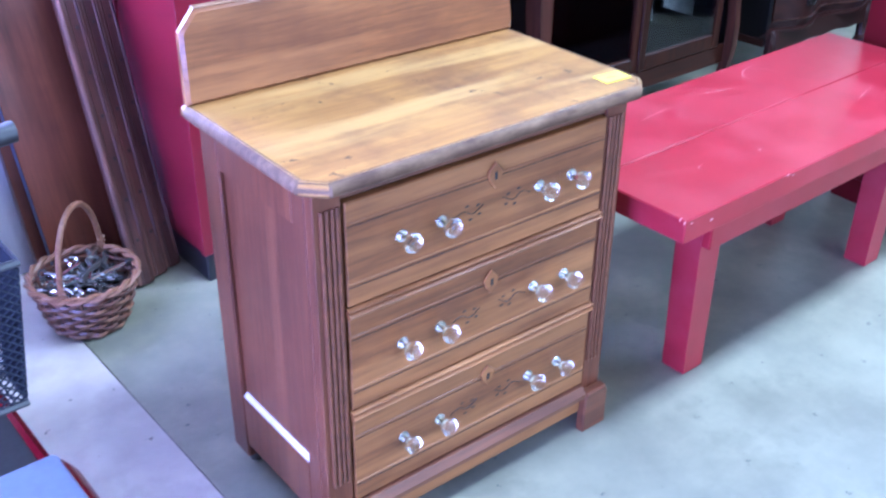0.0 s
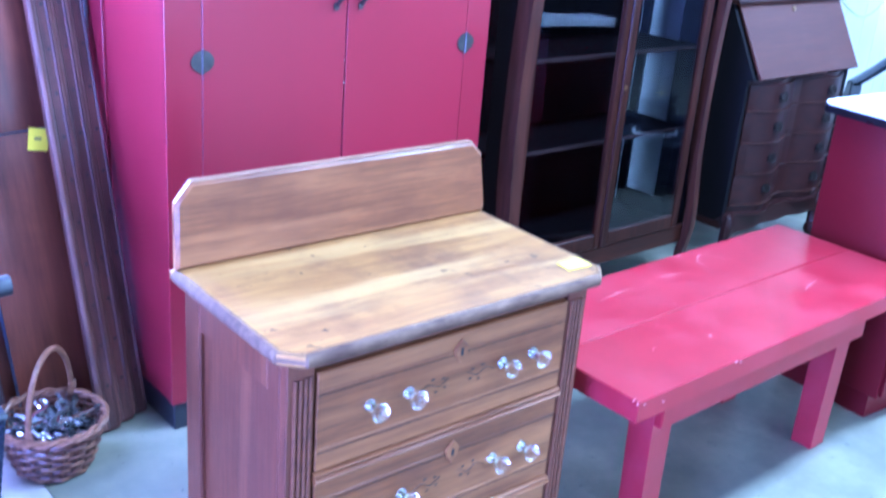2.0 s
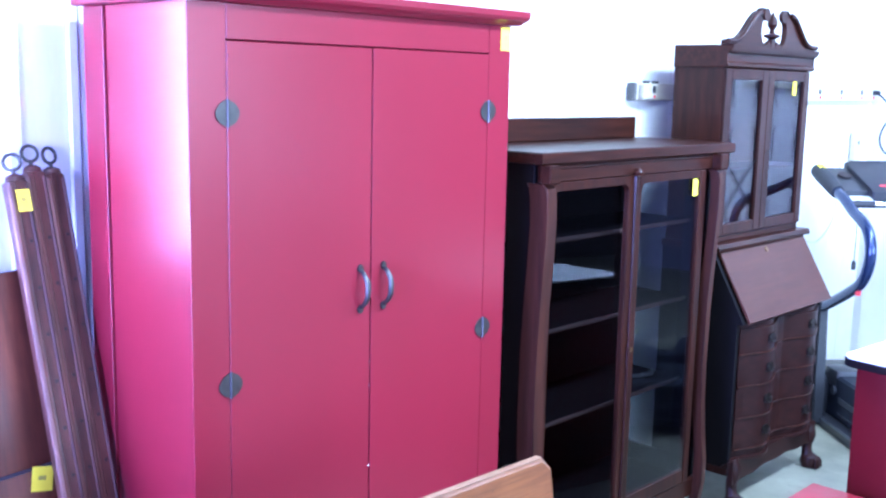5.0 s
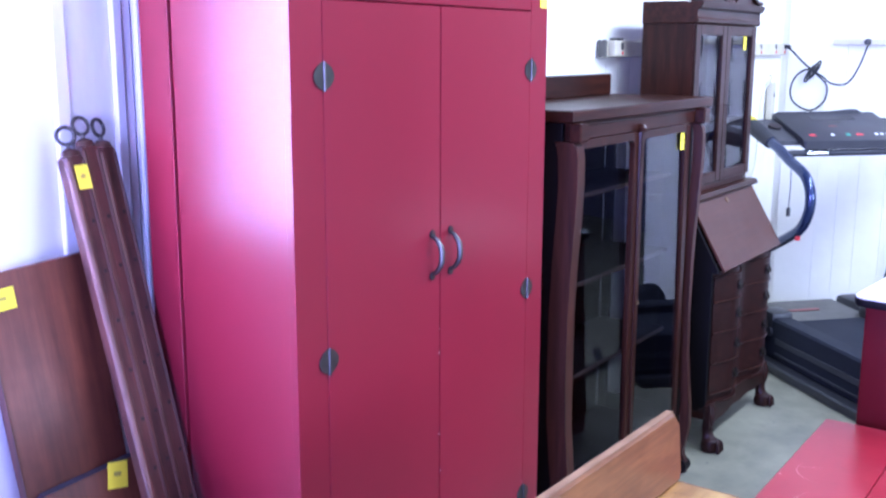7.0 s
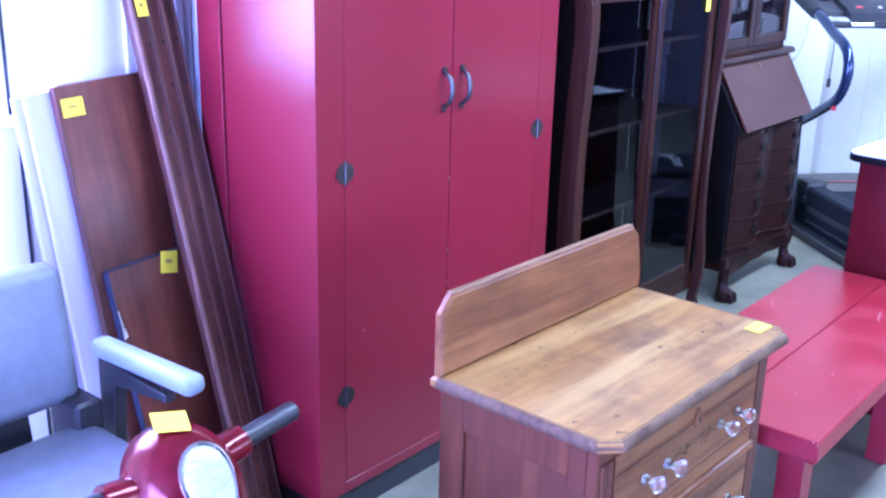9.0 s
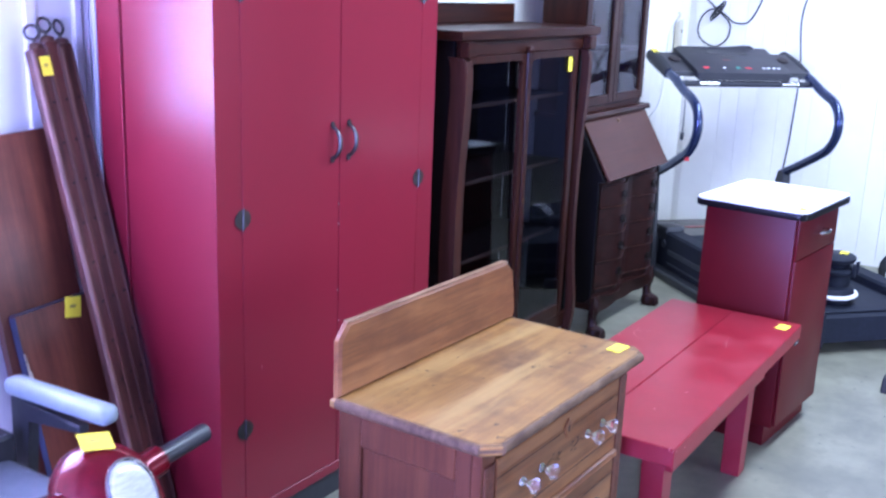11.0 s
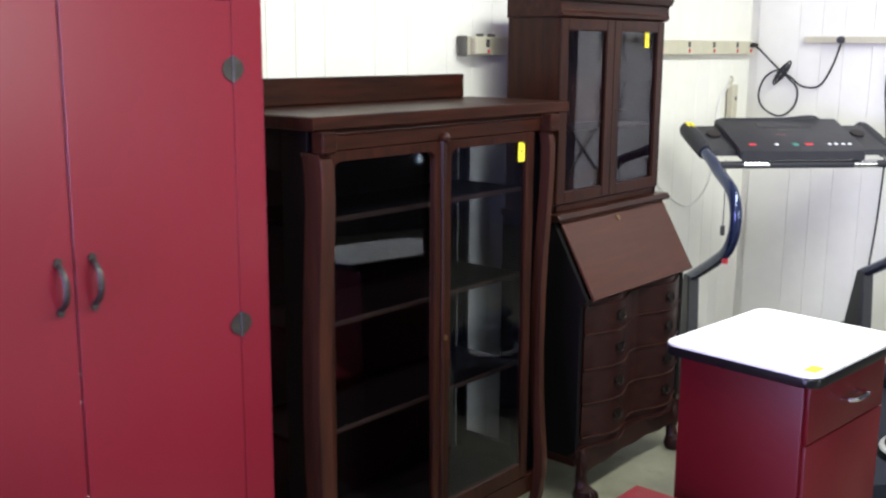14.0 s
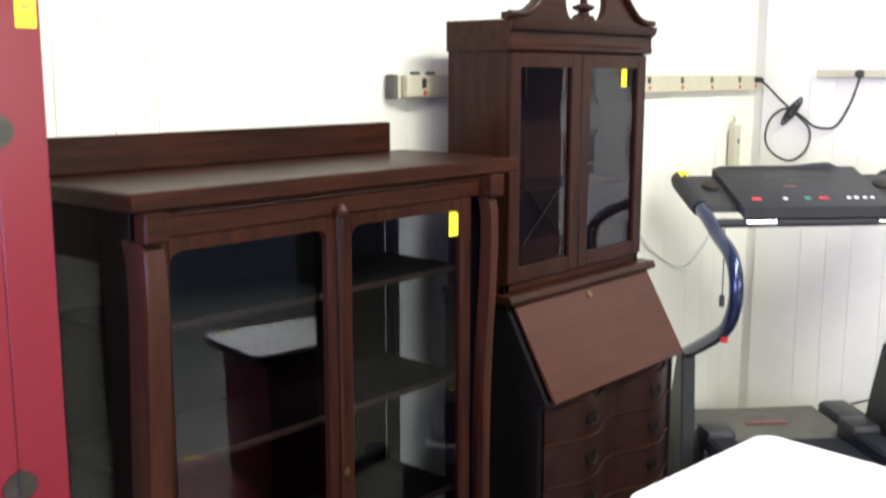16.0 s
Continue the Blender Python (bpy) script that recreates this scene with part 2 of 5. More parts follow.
INK = surf("faint_ink", (0.40, 0.33, 0.05), (0.34, 0.28, 0.05), scale=20, rough=0.8, bump=0.0)
ENAMEL = surf("white_enamel_top", (0.82, 0.82, 0.80), (0.78, 0.78, 0.76), scale=4, rough=0.25, bump=0.0, rough_var=0.05)
RIM_BLACK = surf("black_enamel", (0.006, 0.006, 0.007), (0.004, 0.004, 0.005), scale=20, rough=0.3, bump=0.0, spec=0.25)
VINYL = surf("grey_blue_vinyl", (0.165, 0.175, 0.215), (0.13, 0.137, 0.17), scale=30, rough=0.42, bump=0.12, stain=(0.115, 0.12, 0.145), stain_scale=4)
COWL_GREY = surf("blue_grey_cowl", (0.10, 0.125, 0.175), (0.08, 0.10, 0.14), scale=30, rough=0.5, bump=0.05)
ARM_PAD = surf("pale_grey_foam_vinyl", (0.24, 0.275, 0.285), (0.20, 0.23, 0.24), scale=30, rough=0.4, bump=0.05)
LENS = surf("headlamp_lens", (0.55, 0.55, 0.53), (0.36, 0.36, 0.35), (1, 1, 5), 30, 0.15, bump=0.1, coat=0.8)
WICKER = surf("brown_wicker", (0.12, 0.045, 0.022), (0.045, 0.016, 0.01), (6, 6, 6), 12, 0.45, bump=0.15)
WICKER_PALE = surf("pale_wicker", (0.20, 0.095, 0.045), (0.10, 0.043, 0.022), (6, 6, 6), 14, 0.45, bump=0.15)
BEIGE = surf("beige_plastic", (0.53, 0.50, 0.36), (0.46, 0.43, 0.31), scale=14, rough=0.5, bump=0.02)
GREY_LABEL = surf("silver_label", (0.72, 0.72, 0.74), (0.64, 0.64, 0.66), scale=20, rough=0.4)
RED_PLASTIC = surf("red_plastic", (0.55, 0.02, 0.03), (0.48, 0.02, 0.03), scale=20, rough=0.4)
FADED = surf("faded_red_print", (0.22, 0.07, 0.06), (0.16, 0.06, 0.055), scale=20, rough=0.6)
GREEN_PLASTIC = surf("green_plastic", (0.03, 0.25, 0.18), (0.03, 0.2, 0.15), scale=20, rough=0.4)
PALE_BOARD = surf("lilac_white_board", (0.43, 0.40, 0.45), (0.36, 0.335, 0.39), (9, 9, 0.8), 5, 0.55, bump=0.05)
PALE_CHIP_GLINT = surf("chip_and_highlight_pale", (0.60, 0.55, 0.48), (0.45, 0.40, 0.36), scale=30, rough=0.9)
BLUE_EDGE = surf("blue_black_edge_tape", (0.035, 0.04, 0.075), (0.02, 0.024, 0.045), scale=20, rough=0.4)
WHITE_CORD = surf("white_cord", (0.70, 0.70, 0.66), (0.62, 0.62, 0.58), scale=20, rough=0.5)
PANE = glass("window_pane", (0.93, 0.94, 0.94), 0.0, 1.15)
PANE_OLD = glass("cabinet_pane", (0.66, 0.68, 0.74), 0.0, 1.42)
SHOP = surf("unseen_dark_wall", (0.075, 0.066, 0.055), (0.045, 0.04, 0.034), (1, 1, 1), 4, 0.7, bump=0.05, stain=(0.03, 0.026, 0.022), stain_scale=0.8)
# tone chosen for what the cabinet panes reflect
FAR_WALL = surf("pane_reflection_wall", (0.09, 0.093, 0.125), (0.065, 0.067, 0.092), (1, 1, 1), 3, 0.7, bump=0.05, stain=(0.10, 0.10, 0.13), stain_scale=0.8, stain_amount=0.7)
CRYSTAL = glass("crystal", (0.97, 0.94, 0.80), 0.18, 1.45, solid=True)

FROST = bpy.data.materials.new("frosted_window_film")
FROST.use_nodes = True
_nt = FROST.node_tree
_nt.nodes.remove(_nt.nodes["Principled BSDF"])
_tr = _nt.nodes.new("ShaderNodeBsdfTranslucent")
_tr.inputs[0].default_value = (0.9, 0.9, 0.92, 1)
_nt.links.new(_tr.outputs[0], _nt.nodes["Material Output"].inputs["Surface"])

# ---- building helpers ----
BASES = {}


def thing(name, base, yaw=0, label="", category="", group="", kind="", tilt=(0, 0)):
    ob = new(name)
    ob.empty_display_size = 0.1
    ob.matrix_world = pose(*base, tilt[0], tilt[1], yaw)
    BASES[ob.name] = Vector(base)
    return tagged(ob, label, category, group, kind)


def base_of(ob):
    while ob.parent:
        ob = ob.parent
    return BASES.get(ob.name, Vector((0, 0, 0)))


def smooth(me, angle=0.6):
    for f in me.polygons:
        f.use_smooth = True
    me.set_sharp_from_angle(angle=angle)


def part(name, bm, material, parent, label="", soft=True):
    bmesh.ops.translate(bm, verts=bm.verts, vec=-base_of(parent))
    me = bpy.data.meshes.new(name)
    bmesh.ops.recalc_face_normals(bm, faces=bm.faces)
    bm.to_mesh(me)
    bm.free()
    me.materials.append(material)
    if soft:
        smooth(me)
    ob = new(name, me)
    ob.parent = parent
    return tagged(ob, label)


def solid(name, bm, material, label="", category="", group="", kind="", base=(0, 0, 0), m=None, soft=True):
    bmesh.ops.translate(bm, verts=bm.verts, vec=-Vector(base))
    me = bpy.data.meshes.new(name)
    bmesh.ops.recalc_face_normals(bm, faces=bm.faces)
    bm.to_mesh(me)
    bm.free()
    me.materials.append(material)
    if soft:
        smooth(me)
    ob = new(name, me)
    ob.matrix_world = m or pose(*base)
    BASES[ob.name] = Vector(base)
    return tagged(ob, label, category, group, kind)


def box(x0, y0, z0, x1, y1, z1, bevel=0.0, seg=1, bm=None):
    bm = bm or bmesh.new()
    m = Matrix.LocRotScale(((x0 + x1) / 2, (y0 + y1) / 2, (z0 + z1) / 2), None, (abs(x1 - x0), abs(y1 - y0), abs(z1 - z0)))
    vs = bmesh.ops.create_cube(bm, size=1, matrix=m)["verts"]
    if bevel:
        es = {e for v in vs for e in v.link_edges}
        bmesh.ops.bevel(bm, geom=list(es), offset=bevel, segments=seg, profile=0.5, affect="EDGES", clamp_overlap=True)
    return bm


def prism(pts, axis, a, b, bevel=0.0, bm=None):
    """A polygon extruded along an axis: pts are (x, z) for y, (y, z) for x, (x, y) for z."""
    bm = bm or bmesh.new()

    def at(p, d):
        return {"y": (p[0], d, p[1]), "x": (d, p[0], p[1]), "z": (p[0], p[1], d)}[axis]

    va = [bm.verts.new(at(p, a)) for p in pts]
    vb = [bm.verts.new(at(p, b)) for p in pts]
    fs = [bm.faces.new(va), bm.faces.new(vb[::-1])]
    n = len(pts)
    for i in range(n):
        fs.append(bm.faces.new((va[i], vb[i], vb[(i + 1) % n], va[(i + 1) % n])))
    if bevel:
        es = [e for f in fs[:2] for e in f.edges]
        bmesh.ops.bevel(bm, geom=es, offset=bevel, segments=1, profile=0.5, affect="EDGES", clamp_overlap=True)
    return bm


def tube(pts, r, n=8, closed=False, bm=None, flat=1.0):
    bm = bm or bmesh.new()
    pts = [Vector(p) for p in pts]
    rings, k = [], len(pts)
    ref = None
    for i, p in enumerate(pts):
        a, b = (pts[(i - 1) % k], pts[(i + 1) % k]) if closed else (pts[max(i - 1, 0)], pts[min(i + 1, k - 1)])
        t = (b - a).normalized()
        if ref is None:
            ref = Vector((0, 0, 1)) if abs(t.z) < 0.9 else Vector((1, 0, 0))
        s = t.cross(ref).normalized()
        ref = s.cross(t).normalized()
        rr = r(i / max(1, k - 1)) if callable(r) else r
        rings.append([bm.verts.new(p + rr * (math.cos(2 * math.pi * j / n) * s + flat * math.sin(2 * math.pi * j / n) * ref)) for j in range(n)])
    for i in range(k if closed else k - 1):
        a, b = rings[i], rings[(i + 1) % k]
        for j in range(n):
            bm.faces.new((a[j], a[(j + 1) % n], b[(j + 1) % n], b[j]))
    if not closed:
        bm.faces.new(rings[0][::-1])
        bm.faces.new(rings[-1])
    return bm


def curve(ctrl, steps=8):
    """Catmull-Rom points through ctrl."""
    c = [Vector(p) for p in ctrl]
    c = [2 * c[0] - c[1]] + c + [2 * c[-1] - c[-2]]
    out = []
    for i in range(1, len(c) - 2):
        for s in range(steps):
            t = s / steps
            p0, p1, p2, p3 = c[i - 1], c[i], c[i + 1], c[i + 2]
            out.append(0.5 * ((2 * p1) + (p2 - p0) * t + (2 * p0 - 5 * p1 + 4 * p2 - p3) * t * t + (3 * p1 - p0 - 3 * p2 + p3) * t ** 3))
    return out + [c[-2]]


def lathe(prof, at, n=16, axis="z", bm=None, squash=(1, 1)):
    """(radius, height) pairs turned round an axis through at."""
    bm = bm or bmesh.new()
    rings = []
    for r, h in prof:
        ring = []
        for j in range(n):
            a, b = max(r, 1e-4) * math.cos(2 * math.pi * j / n) * squash[0], max(r, 1e-4) * math.sin(2 * math.pi * j / n) * squash[1]
            o = {"z": (a, b, h), "y": (a, h, b), "x": (h, a, b)}[axis]
            ring.append(bm.verts.new(Vector(at) + Vector(o)))
        rings.append(ring)
    for a, b in zip(rings, rings[1:]):
        for j in range(n):
            bm.faces.new((a[j], a[(j + 1) % n], b[(j + 1) % n], b[j]))
    bm.faces.new(rings[0][::-1])
    bm.faces.new(rings[-1])
    return bm


def turned(bm, m, at):
    """Turn a bmesh by the matrix m about the point at."""
    bmesh.ops.transform(bm, matrix=Matrix.Translation(at) @ m @ Matrix.Translation(-Vector(at)), verts=bm.verts)
    return bm


def rot(deg, axis):
    return Matrix.Rotation(radians(deg), 4, axis)


def price_tag(m, w=0.05, h=0.035, where="furniture"):
    """A yellow paper sticker in the local xy plane of m, facing +z."""
    ob = thing("price_tag", (0, 0, 0), 0, "yellow paper price sticker stuck on " + where, "price tag", "price stickers")
    ob.matrix_world = m
    part("paper", box(-w / 2, -h / 2, 0.0005, w / 2, h / 2, 0.0018), YELLOW, ob, soft=False)
    part("pen_mark", box(-w * 0.2, -h * 0.05, 0.0019, w * 0.16, h * 0.12, 0.0022), INK, ob, "faint pen mark", soft=False)
    return ob


FACE = rot(90, "X")

# ---- structure ----
XR, YB, YL = 4.87, 0.50, 0.57
solid("floor_1", box(-0.3235, -7.2, -0.12, 7.6, YB + 0.3, 0.0), CONCRETE, "worn concrete slab floor, lightened for light from the left with stains", kind="structure")
solid("floor_2", box(-5.2, -7.2, -0.12, -0.3272, YB + 0.3, 0.002), CONCRETE_PINK_LIT, "worn concrete slab floor, lightened for light from the left", kind="structure")
solid("floor_joint", box(-0.3275, -7.2, -0.12, -0.3232, YB + 0.3, -0.004), JOINT, "dark open joint between two floor slabs", kind="structure")
solid("ground", box(-60, -60, -0.4, 60, 60, -0.13), GROUND, "grey gravel outside the building", kind="structure")
wall_back = solid("wall_back", box(0.9, YB + 0.012, 0, XR + 0.15, YB + 0.16, 3.0), WALL, "white painted panelled wall", kind="structure")
wall_right = solid("wall_right", box(XR + 0.012, -1.36, 0, XR + 0.15, YB + 0.012, 3.0), WALL, "white painted panelled wall", kind="structure")
# unseen walls added to give the cabinet panes something to reflect
solid("wall_right_far", box(7.4, -7.05, 0, 7.55, -1.0505, 3.0), FAR_WALL, "unseen wall, grey-blue for the pane reflections", kind="structure")
solid("wall_return", box(XR + 0.1505, -1.05, 0, 7.55, -0.90, 3.0), FAR_WALL, "unseen wall, grey-blue for the pane reflections", kind="structure")
bm = box(-5.2, YL, 0, 0.9, YL + 0.14, 1.12)
for a in ((-5.2, YL, 1.12, -1.25, YL + 0.14, 2.2), (-0.30, YL, 1.12, 0.9, YL + 0.14, 2.2), (-5.2, YL, 2.2, 0.9, YL + 0.14, 3.0)):
    box(*a, bm=bm)
solid("wall_side", bm, WALL, "white painted wall with a bright frosted window", kind="structure")
# unseen front wall, added dark round the openings for the lamps
bm = box(-5.2, -7.2, 0, -1.4, -7.05, 3.0)
for a in ((4.4, -7.2, 0, 5.48, -7.05, 3.0), (5.76, -7.2, 0, 7.55, -7.05, 3.0), (5.48, -7.2, 0, 5.76, -7.05, 0.68), (5.48, -7.2, 1.06, 5.76, -7.05, 3.0), (-1.4, -7.2, 2.75, 4.4, -7.05, 3.0)):
    box(*a, bm=bm)
solid("wall_front", bm, SHOP, "unseen dark wall with an added wide doorway and a small window opening", kind="structure")
# unseen left wall, added with an opening for the side lamp
bm = box(-5.2, -7.05, 0, -5.05, -3.4, 3.0)
for a in ((-5.2, 0.2, 0, -5.05, YL, 3.0), (-5.2, -3.4, 2.55, -5.05, 0.2, 3.0)):
    box(*a, bm=bm)
solid("wall_left", bm, SHOP, "unseen dark wall with an added open doorway", kind="structure")
# unseen ceiling, slotted for the added overhead lamp
bm = box(-5.2, -7.2, 3.0, 7.55, -2.1, 3.1)
for a in ((-5.2, -1.25, 3.0, 7.55, YL + 0.14, 3.1), (-5.2, -2.1, 3.0, -0.05, -1.25, 3.1), (4.45, -2.1, 3.0, 7.55, -1.25, 3.1)):
    box(*a, bm=bm)
solid("ceiling", bm, CEIL, "unseen grey ceiling with a slot for the added overhead lamp", kind="structure")

# grooved wall panelling
WIDTHS = (0.225, 0.12, 0.115, 0.145, 0.205, 0.16)


def planks(wall, lo, hi, make):
    shared, u, i = {}, hi, 0
    while u > lo + 0.02:
        w = min(WIDTHS[i % 6], u - lo)
        key = round(w, 3)
        if key not in shared:
            b = make(w - 0.0014)
            me = bpy.data.meshes.new("plank")
            bmesh.ops.recalc_face_normals(b, faces=b.faces)
            b.to_mesh(me)
            b.free()
            me.materials.append(WALL)
            shared[key] = me
        ob = new("plank", shared[key])
        ob.parent = wall
        yield ob, u
        u -= w
        i += 1


for ob, u in planks(wall_right, -1.355, YB - 0.04, lambda w: box(-0.004, -w, 0.0, 0.012, 0, 2.998, 0.0012)):
    ob.location = (XR + 0.0, u, 0.001)
for ob, u in planks(wall_back, 1.0, XR - 0.02, lambda w: box(-w, -0.004, 0.0, 0, 0.012, 2.998, 0.0012)):
    ob.location = (u, YB + 0.0, 0.001)

# frosted window and the moulded boards beside the wardrobe
win = thing("window_1", (-0.775, YL, 1.12), 0, "bright frosted window in a white wooden frame", kind="structure")
part("pane", box(-0.395, YL + 0.05, 1.13, -0.31, YL + 0.054, 2.19), FROST, win, "bright frosted pane", soft=False)
part("pane", box(-1.24, YL + 0.05, 1.13, -0.43, YL + 0.054, 2.19), FROST, win, "bright frosted pane", soft=False)
part("mullion", box(-0.43, YL + 0.03, 1.121, -0.395, YL + 0.07, 2.199, 0.003), CASING, win)
part("window_sill", box(-1.26, YL - 0.012, 1.104, -0.29, YL + 0.03, 1.122, 0.003), CASING, win)
part("gap_strip", box(-0.4148, YL - 0.004, 0.01, -0.4072, YL - 0.0005, 1.10), JOINT, win, "dark board joint below the window")
part("gap_strip", box(-0.4148, YL + 0.026, 1.13, -0.4072, YL + 0.0295, 2.19), JOINT, win, "dark meeting line of the sashes")
casing = thing("trim", (0.0, YL, 0), 0, "white moulded trim boards beside the wardrobe", kind="structure")
for a, b, d in ((-0.105, -0.07, 0.016), (-0.07, 0.05, 0.006), (0.05, 0.075, 0.02), (0.08, 0.105, 0.012), (0.11, 0.15, 0.026)):
    part("trim_board", box(a, YL - d, 0, b, YL - 0.001, 2.5, 0.003), CASING, casing)

# ---- wardrobe ----
W0, W1 = 0.034, 1.055
ward = thing("wardrobe", (0.54, 0.22, 0), 0, "tall crimson painted two-door wooden wardrobe", "wardrobe")
part("plinth", box(W0 + 0.012, 0.012, 0.0, W1 - 0.012, 0.43, 0.10, 0.003), BLACK, ward, "black recessed base")
part("side_panel", box(W0 + 0.006, 0.02, 0.085, W0 + 0.024, 0.345, 1.828), RED, ward)
part("rear_batten", box(W0, 0.349, 0.085, W0 + 0.024, 0.44, 1.828, 0.0008), RED, ward)
part("side_panel", box(W1 - 0.024, 0.02, 0.085, W1, 0.44, 1.828, 0.002), RED, ward)
part("back_panel", box(W0 + 0.024, 0.425, 0.10, W1 - 0.024, 0.44, 1.828), RED, ward)
part("bottom_board", box(W0 + 0.02, 0.024, 0.085, W1 - 0.02, 0.42, 0.105), RED, ward)
part("stile", box(W0, 0.0, 0.085, 0.129, 0.02, 1.828, 0.0012), RED, ward)
part("stile", box(0.967, 0.0, 0.085, W1, 0.02, 1.828, 0.0012), RED, ward)
part("top_rail", box(0.1295, 0.0, 1.752, 0.9665, 0.02, 1.828, 0.002), RED, ward)
part("bottom_rail", box(0.1295, 0.0, 0.085, 0.9665, 0.02, 0.118, 0.002), RED, ward)
prof = [(0.44, 1.829), (-0.004, 1.829), (-0.012, 1.838), (-0.034, 1.842), (-0.040, 1.85), (-0.040, 1.866), (0.44, 1.866)]
part("crown_moulding", prism(prof, "x", W0 - 0.03, W1 + 0.036, 0.002), RED, ward)
for side, a, b, hx in (("left", 0.1302, 0.5438, 0.1296), ("right", 0.5478, 0.9655, 0.9662)):
    leaf = part("door", box(a, -0.0005, 0.121, b, 0.0195, 1.749, 0.0012), RED, ward)
    for z in (1.597, 0.996, 0.381):
        h = bmesh.new()
        for s in (-1, 1):
            pts = [(hx + s * (0.004 + 0.027 * math.sin(math.pi * k / 8) ** 0.7 * (1.0 if 0 < k < 8 else 0)), z - 0.029 + 0.058 * k / 8) for k in range(9)]
            prism(pts + [(hx + s * 0.0025, z + 0.029), (hx + s * 0.0025, z - 0.029)], "y", -0.0035, -0.0012, bm=h)
        hinge = part("hinge", h, IRON, leaf, "dull iron butterfly hinge")
        part("hinge_pin", tube([(hx, -0.005, z - 0.03), (hx, -0.005, z + 0.03)], 0.0035, 8), IRON, leaf)
    xh = 0.509 if side == "left" else 0.586
    ctrl = [(xh, -0.004, 1.212), (xh, -0.016, 1.204), (xh, -0.029, 1.186), (xh, -0.032, 1.165), (xh, -0.029, 1.144), (xh, -0.016, 1.126), (xh, -0.004, 1.118)]
    hd = tube(curve(ctrl, 5), lambda s: 0.0045 + 0.003 * math.sin(math.pi * s), 8)
    for z in (1.216, 1.114):
        prism([(xh + 0.009 * math.cos(k * math.pi / 4), z + 0.011 * math.sin(k * math.pi / 4)) for k in range(8)], "y", -0.006, -0.0012, bm=hd)
    part("handle", hd, IRON, leaf, "dark iron arched pull handle")
for x, z, r in ((0.5432, 0.974, 0.002), (0.5428, 0.912, 0.0032), (0.5430, 0.70, 0.003), (0.9645, 0.42, 0.003), (0.5490, 0.60, 0.003), (0.20, 0.55, 0.003)):
    part("paint_chip", lathe([(0.0, -0.0004), (r, 0.0), (0.0, 0.0003)], (x, -0.0009, z), 7, "y", squash=(0.5, 1.2)), PALE_CHIP_GLINT, ward, "pale chip in the paint")
price_tag(Matrix.Translation((1.03, -0.0005, 1.792)) @ FACE, 0.036, 0.062, "the red wardrobe frame")

# ---- glass-fronted bookcase ----
B0, B1, BF = 1.218, 2.262, 0.03
bk = thing("bookcase", (1.74, 0.2, 0), 0, "dark mahogany bookcase with two glazed doors and scroll feet", "bookcase")
part("top", prism([(B0 - 0.02, -0.012), (2.335, -0.012), (2.335, 0.40), (B0 - 0.02, 0.40)], "z", 1.440, 1.476, 0.004), MAHOG_X, bk)
part("gallery_board", box(B0, 0.378, 1.4762, 2.263, 0.398, 1.557, 0.004), MAHOG_X, bk)
part("frieze", box(B0 + 0.01, 0.006, 1.385, B1 - 0.01, 0.03, 1.4395, 0.003), MAHOG_X, bk)
part("frieze_bead", tube([(B0 + 0.012, 0.004, 1.43), (B1 - 0.012, 0.004, 1.43)], 0.004, 8), MAHOG_X, bk)
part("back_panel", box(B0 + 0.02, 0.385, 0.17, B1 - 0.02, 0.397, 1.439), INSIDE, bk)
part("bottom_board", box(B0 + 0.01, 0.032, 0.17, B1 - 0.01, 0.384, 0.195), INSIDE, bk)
part("bottom_rail", box(B0 + 0.015, 0.012, 0.135, B1 - 0.015, 0.031, 0.205, 0.003), MAHOG_X, bk)
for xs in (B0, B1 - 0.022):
    part("side_stile", box(xs, 0.032, 0.12, xs + 0.022, 0.135, 1.4395, 0.003), MAHOG_DARK_SHADED, bk)
    part("side_stile", box(xs, 0.345, 0.0, xs + 0.022, 0.384, 1.4395, 0.003), MAHOG_DARK_SHADED, bk)
    part("side_rail", box(xs + 0.001, 0.1355, 1.33, xs + 0.021, 0.3445, 1.4395), MAHOG_DARK_SHADED, bk)
    part("side_rail", box(xs + 0.001, 0.1355, 0.17, xs + 0.021, 0.3445, 0.26), MAHOG_DARK_SHADED, bk)
    p = part("side_pane", box(xs + 0.009, 0.1355, 0.2605, xs + 0.012, 0.3445, 1.3295), PANE, bk, "clear side glass", soft=False)
    p.visible_shadow = False
for z in (1.175, 0.88, 0.565):
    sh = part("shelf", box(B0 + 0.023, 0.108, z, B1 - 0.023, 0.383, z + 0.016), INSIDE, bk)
    # front edge strip lighter than the shelf board
    part("shelf_edge", box(B0 + 0.023, 0.104, z + 0.001, B1 - 0.023, 0.1078, z + 0.0155, 0.001), EDGE_PALE, sh, "pale front edge")
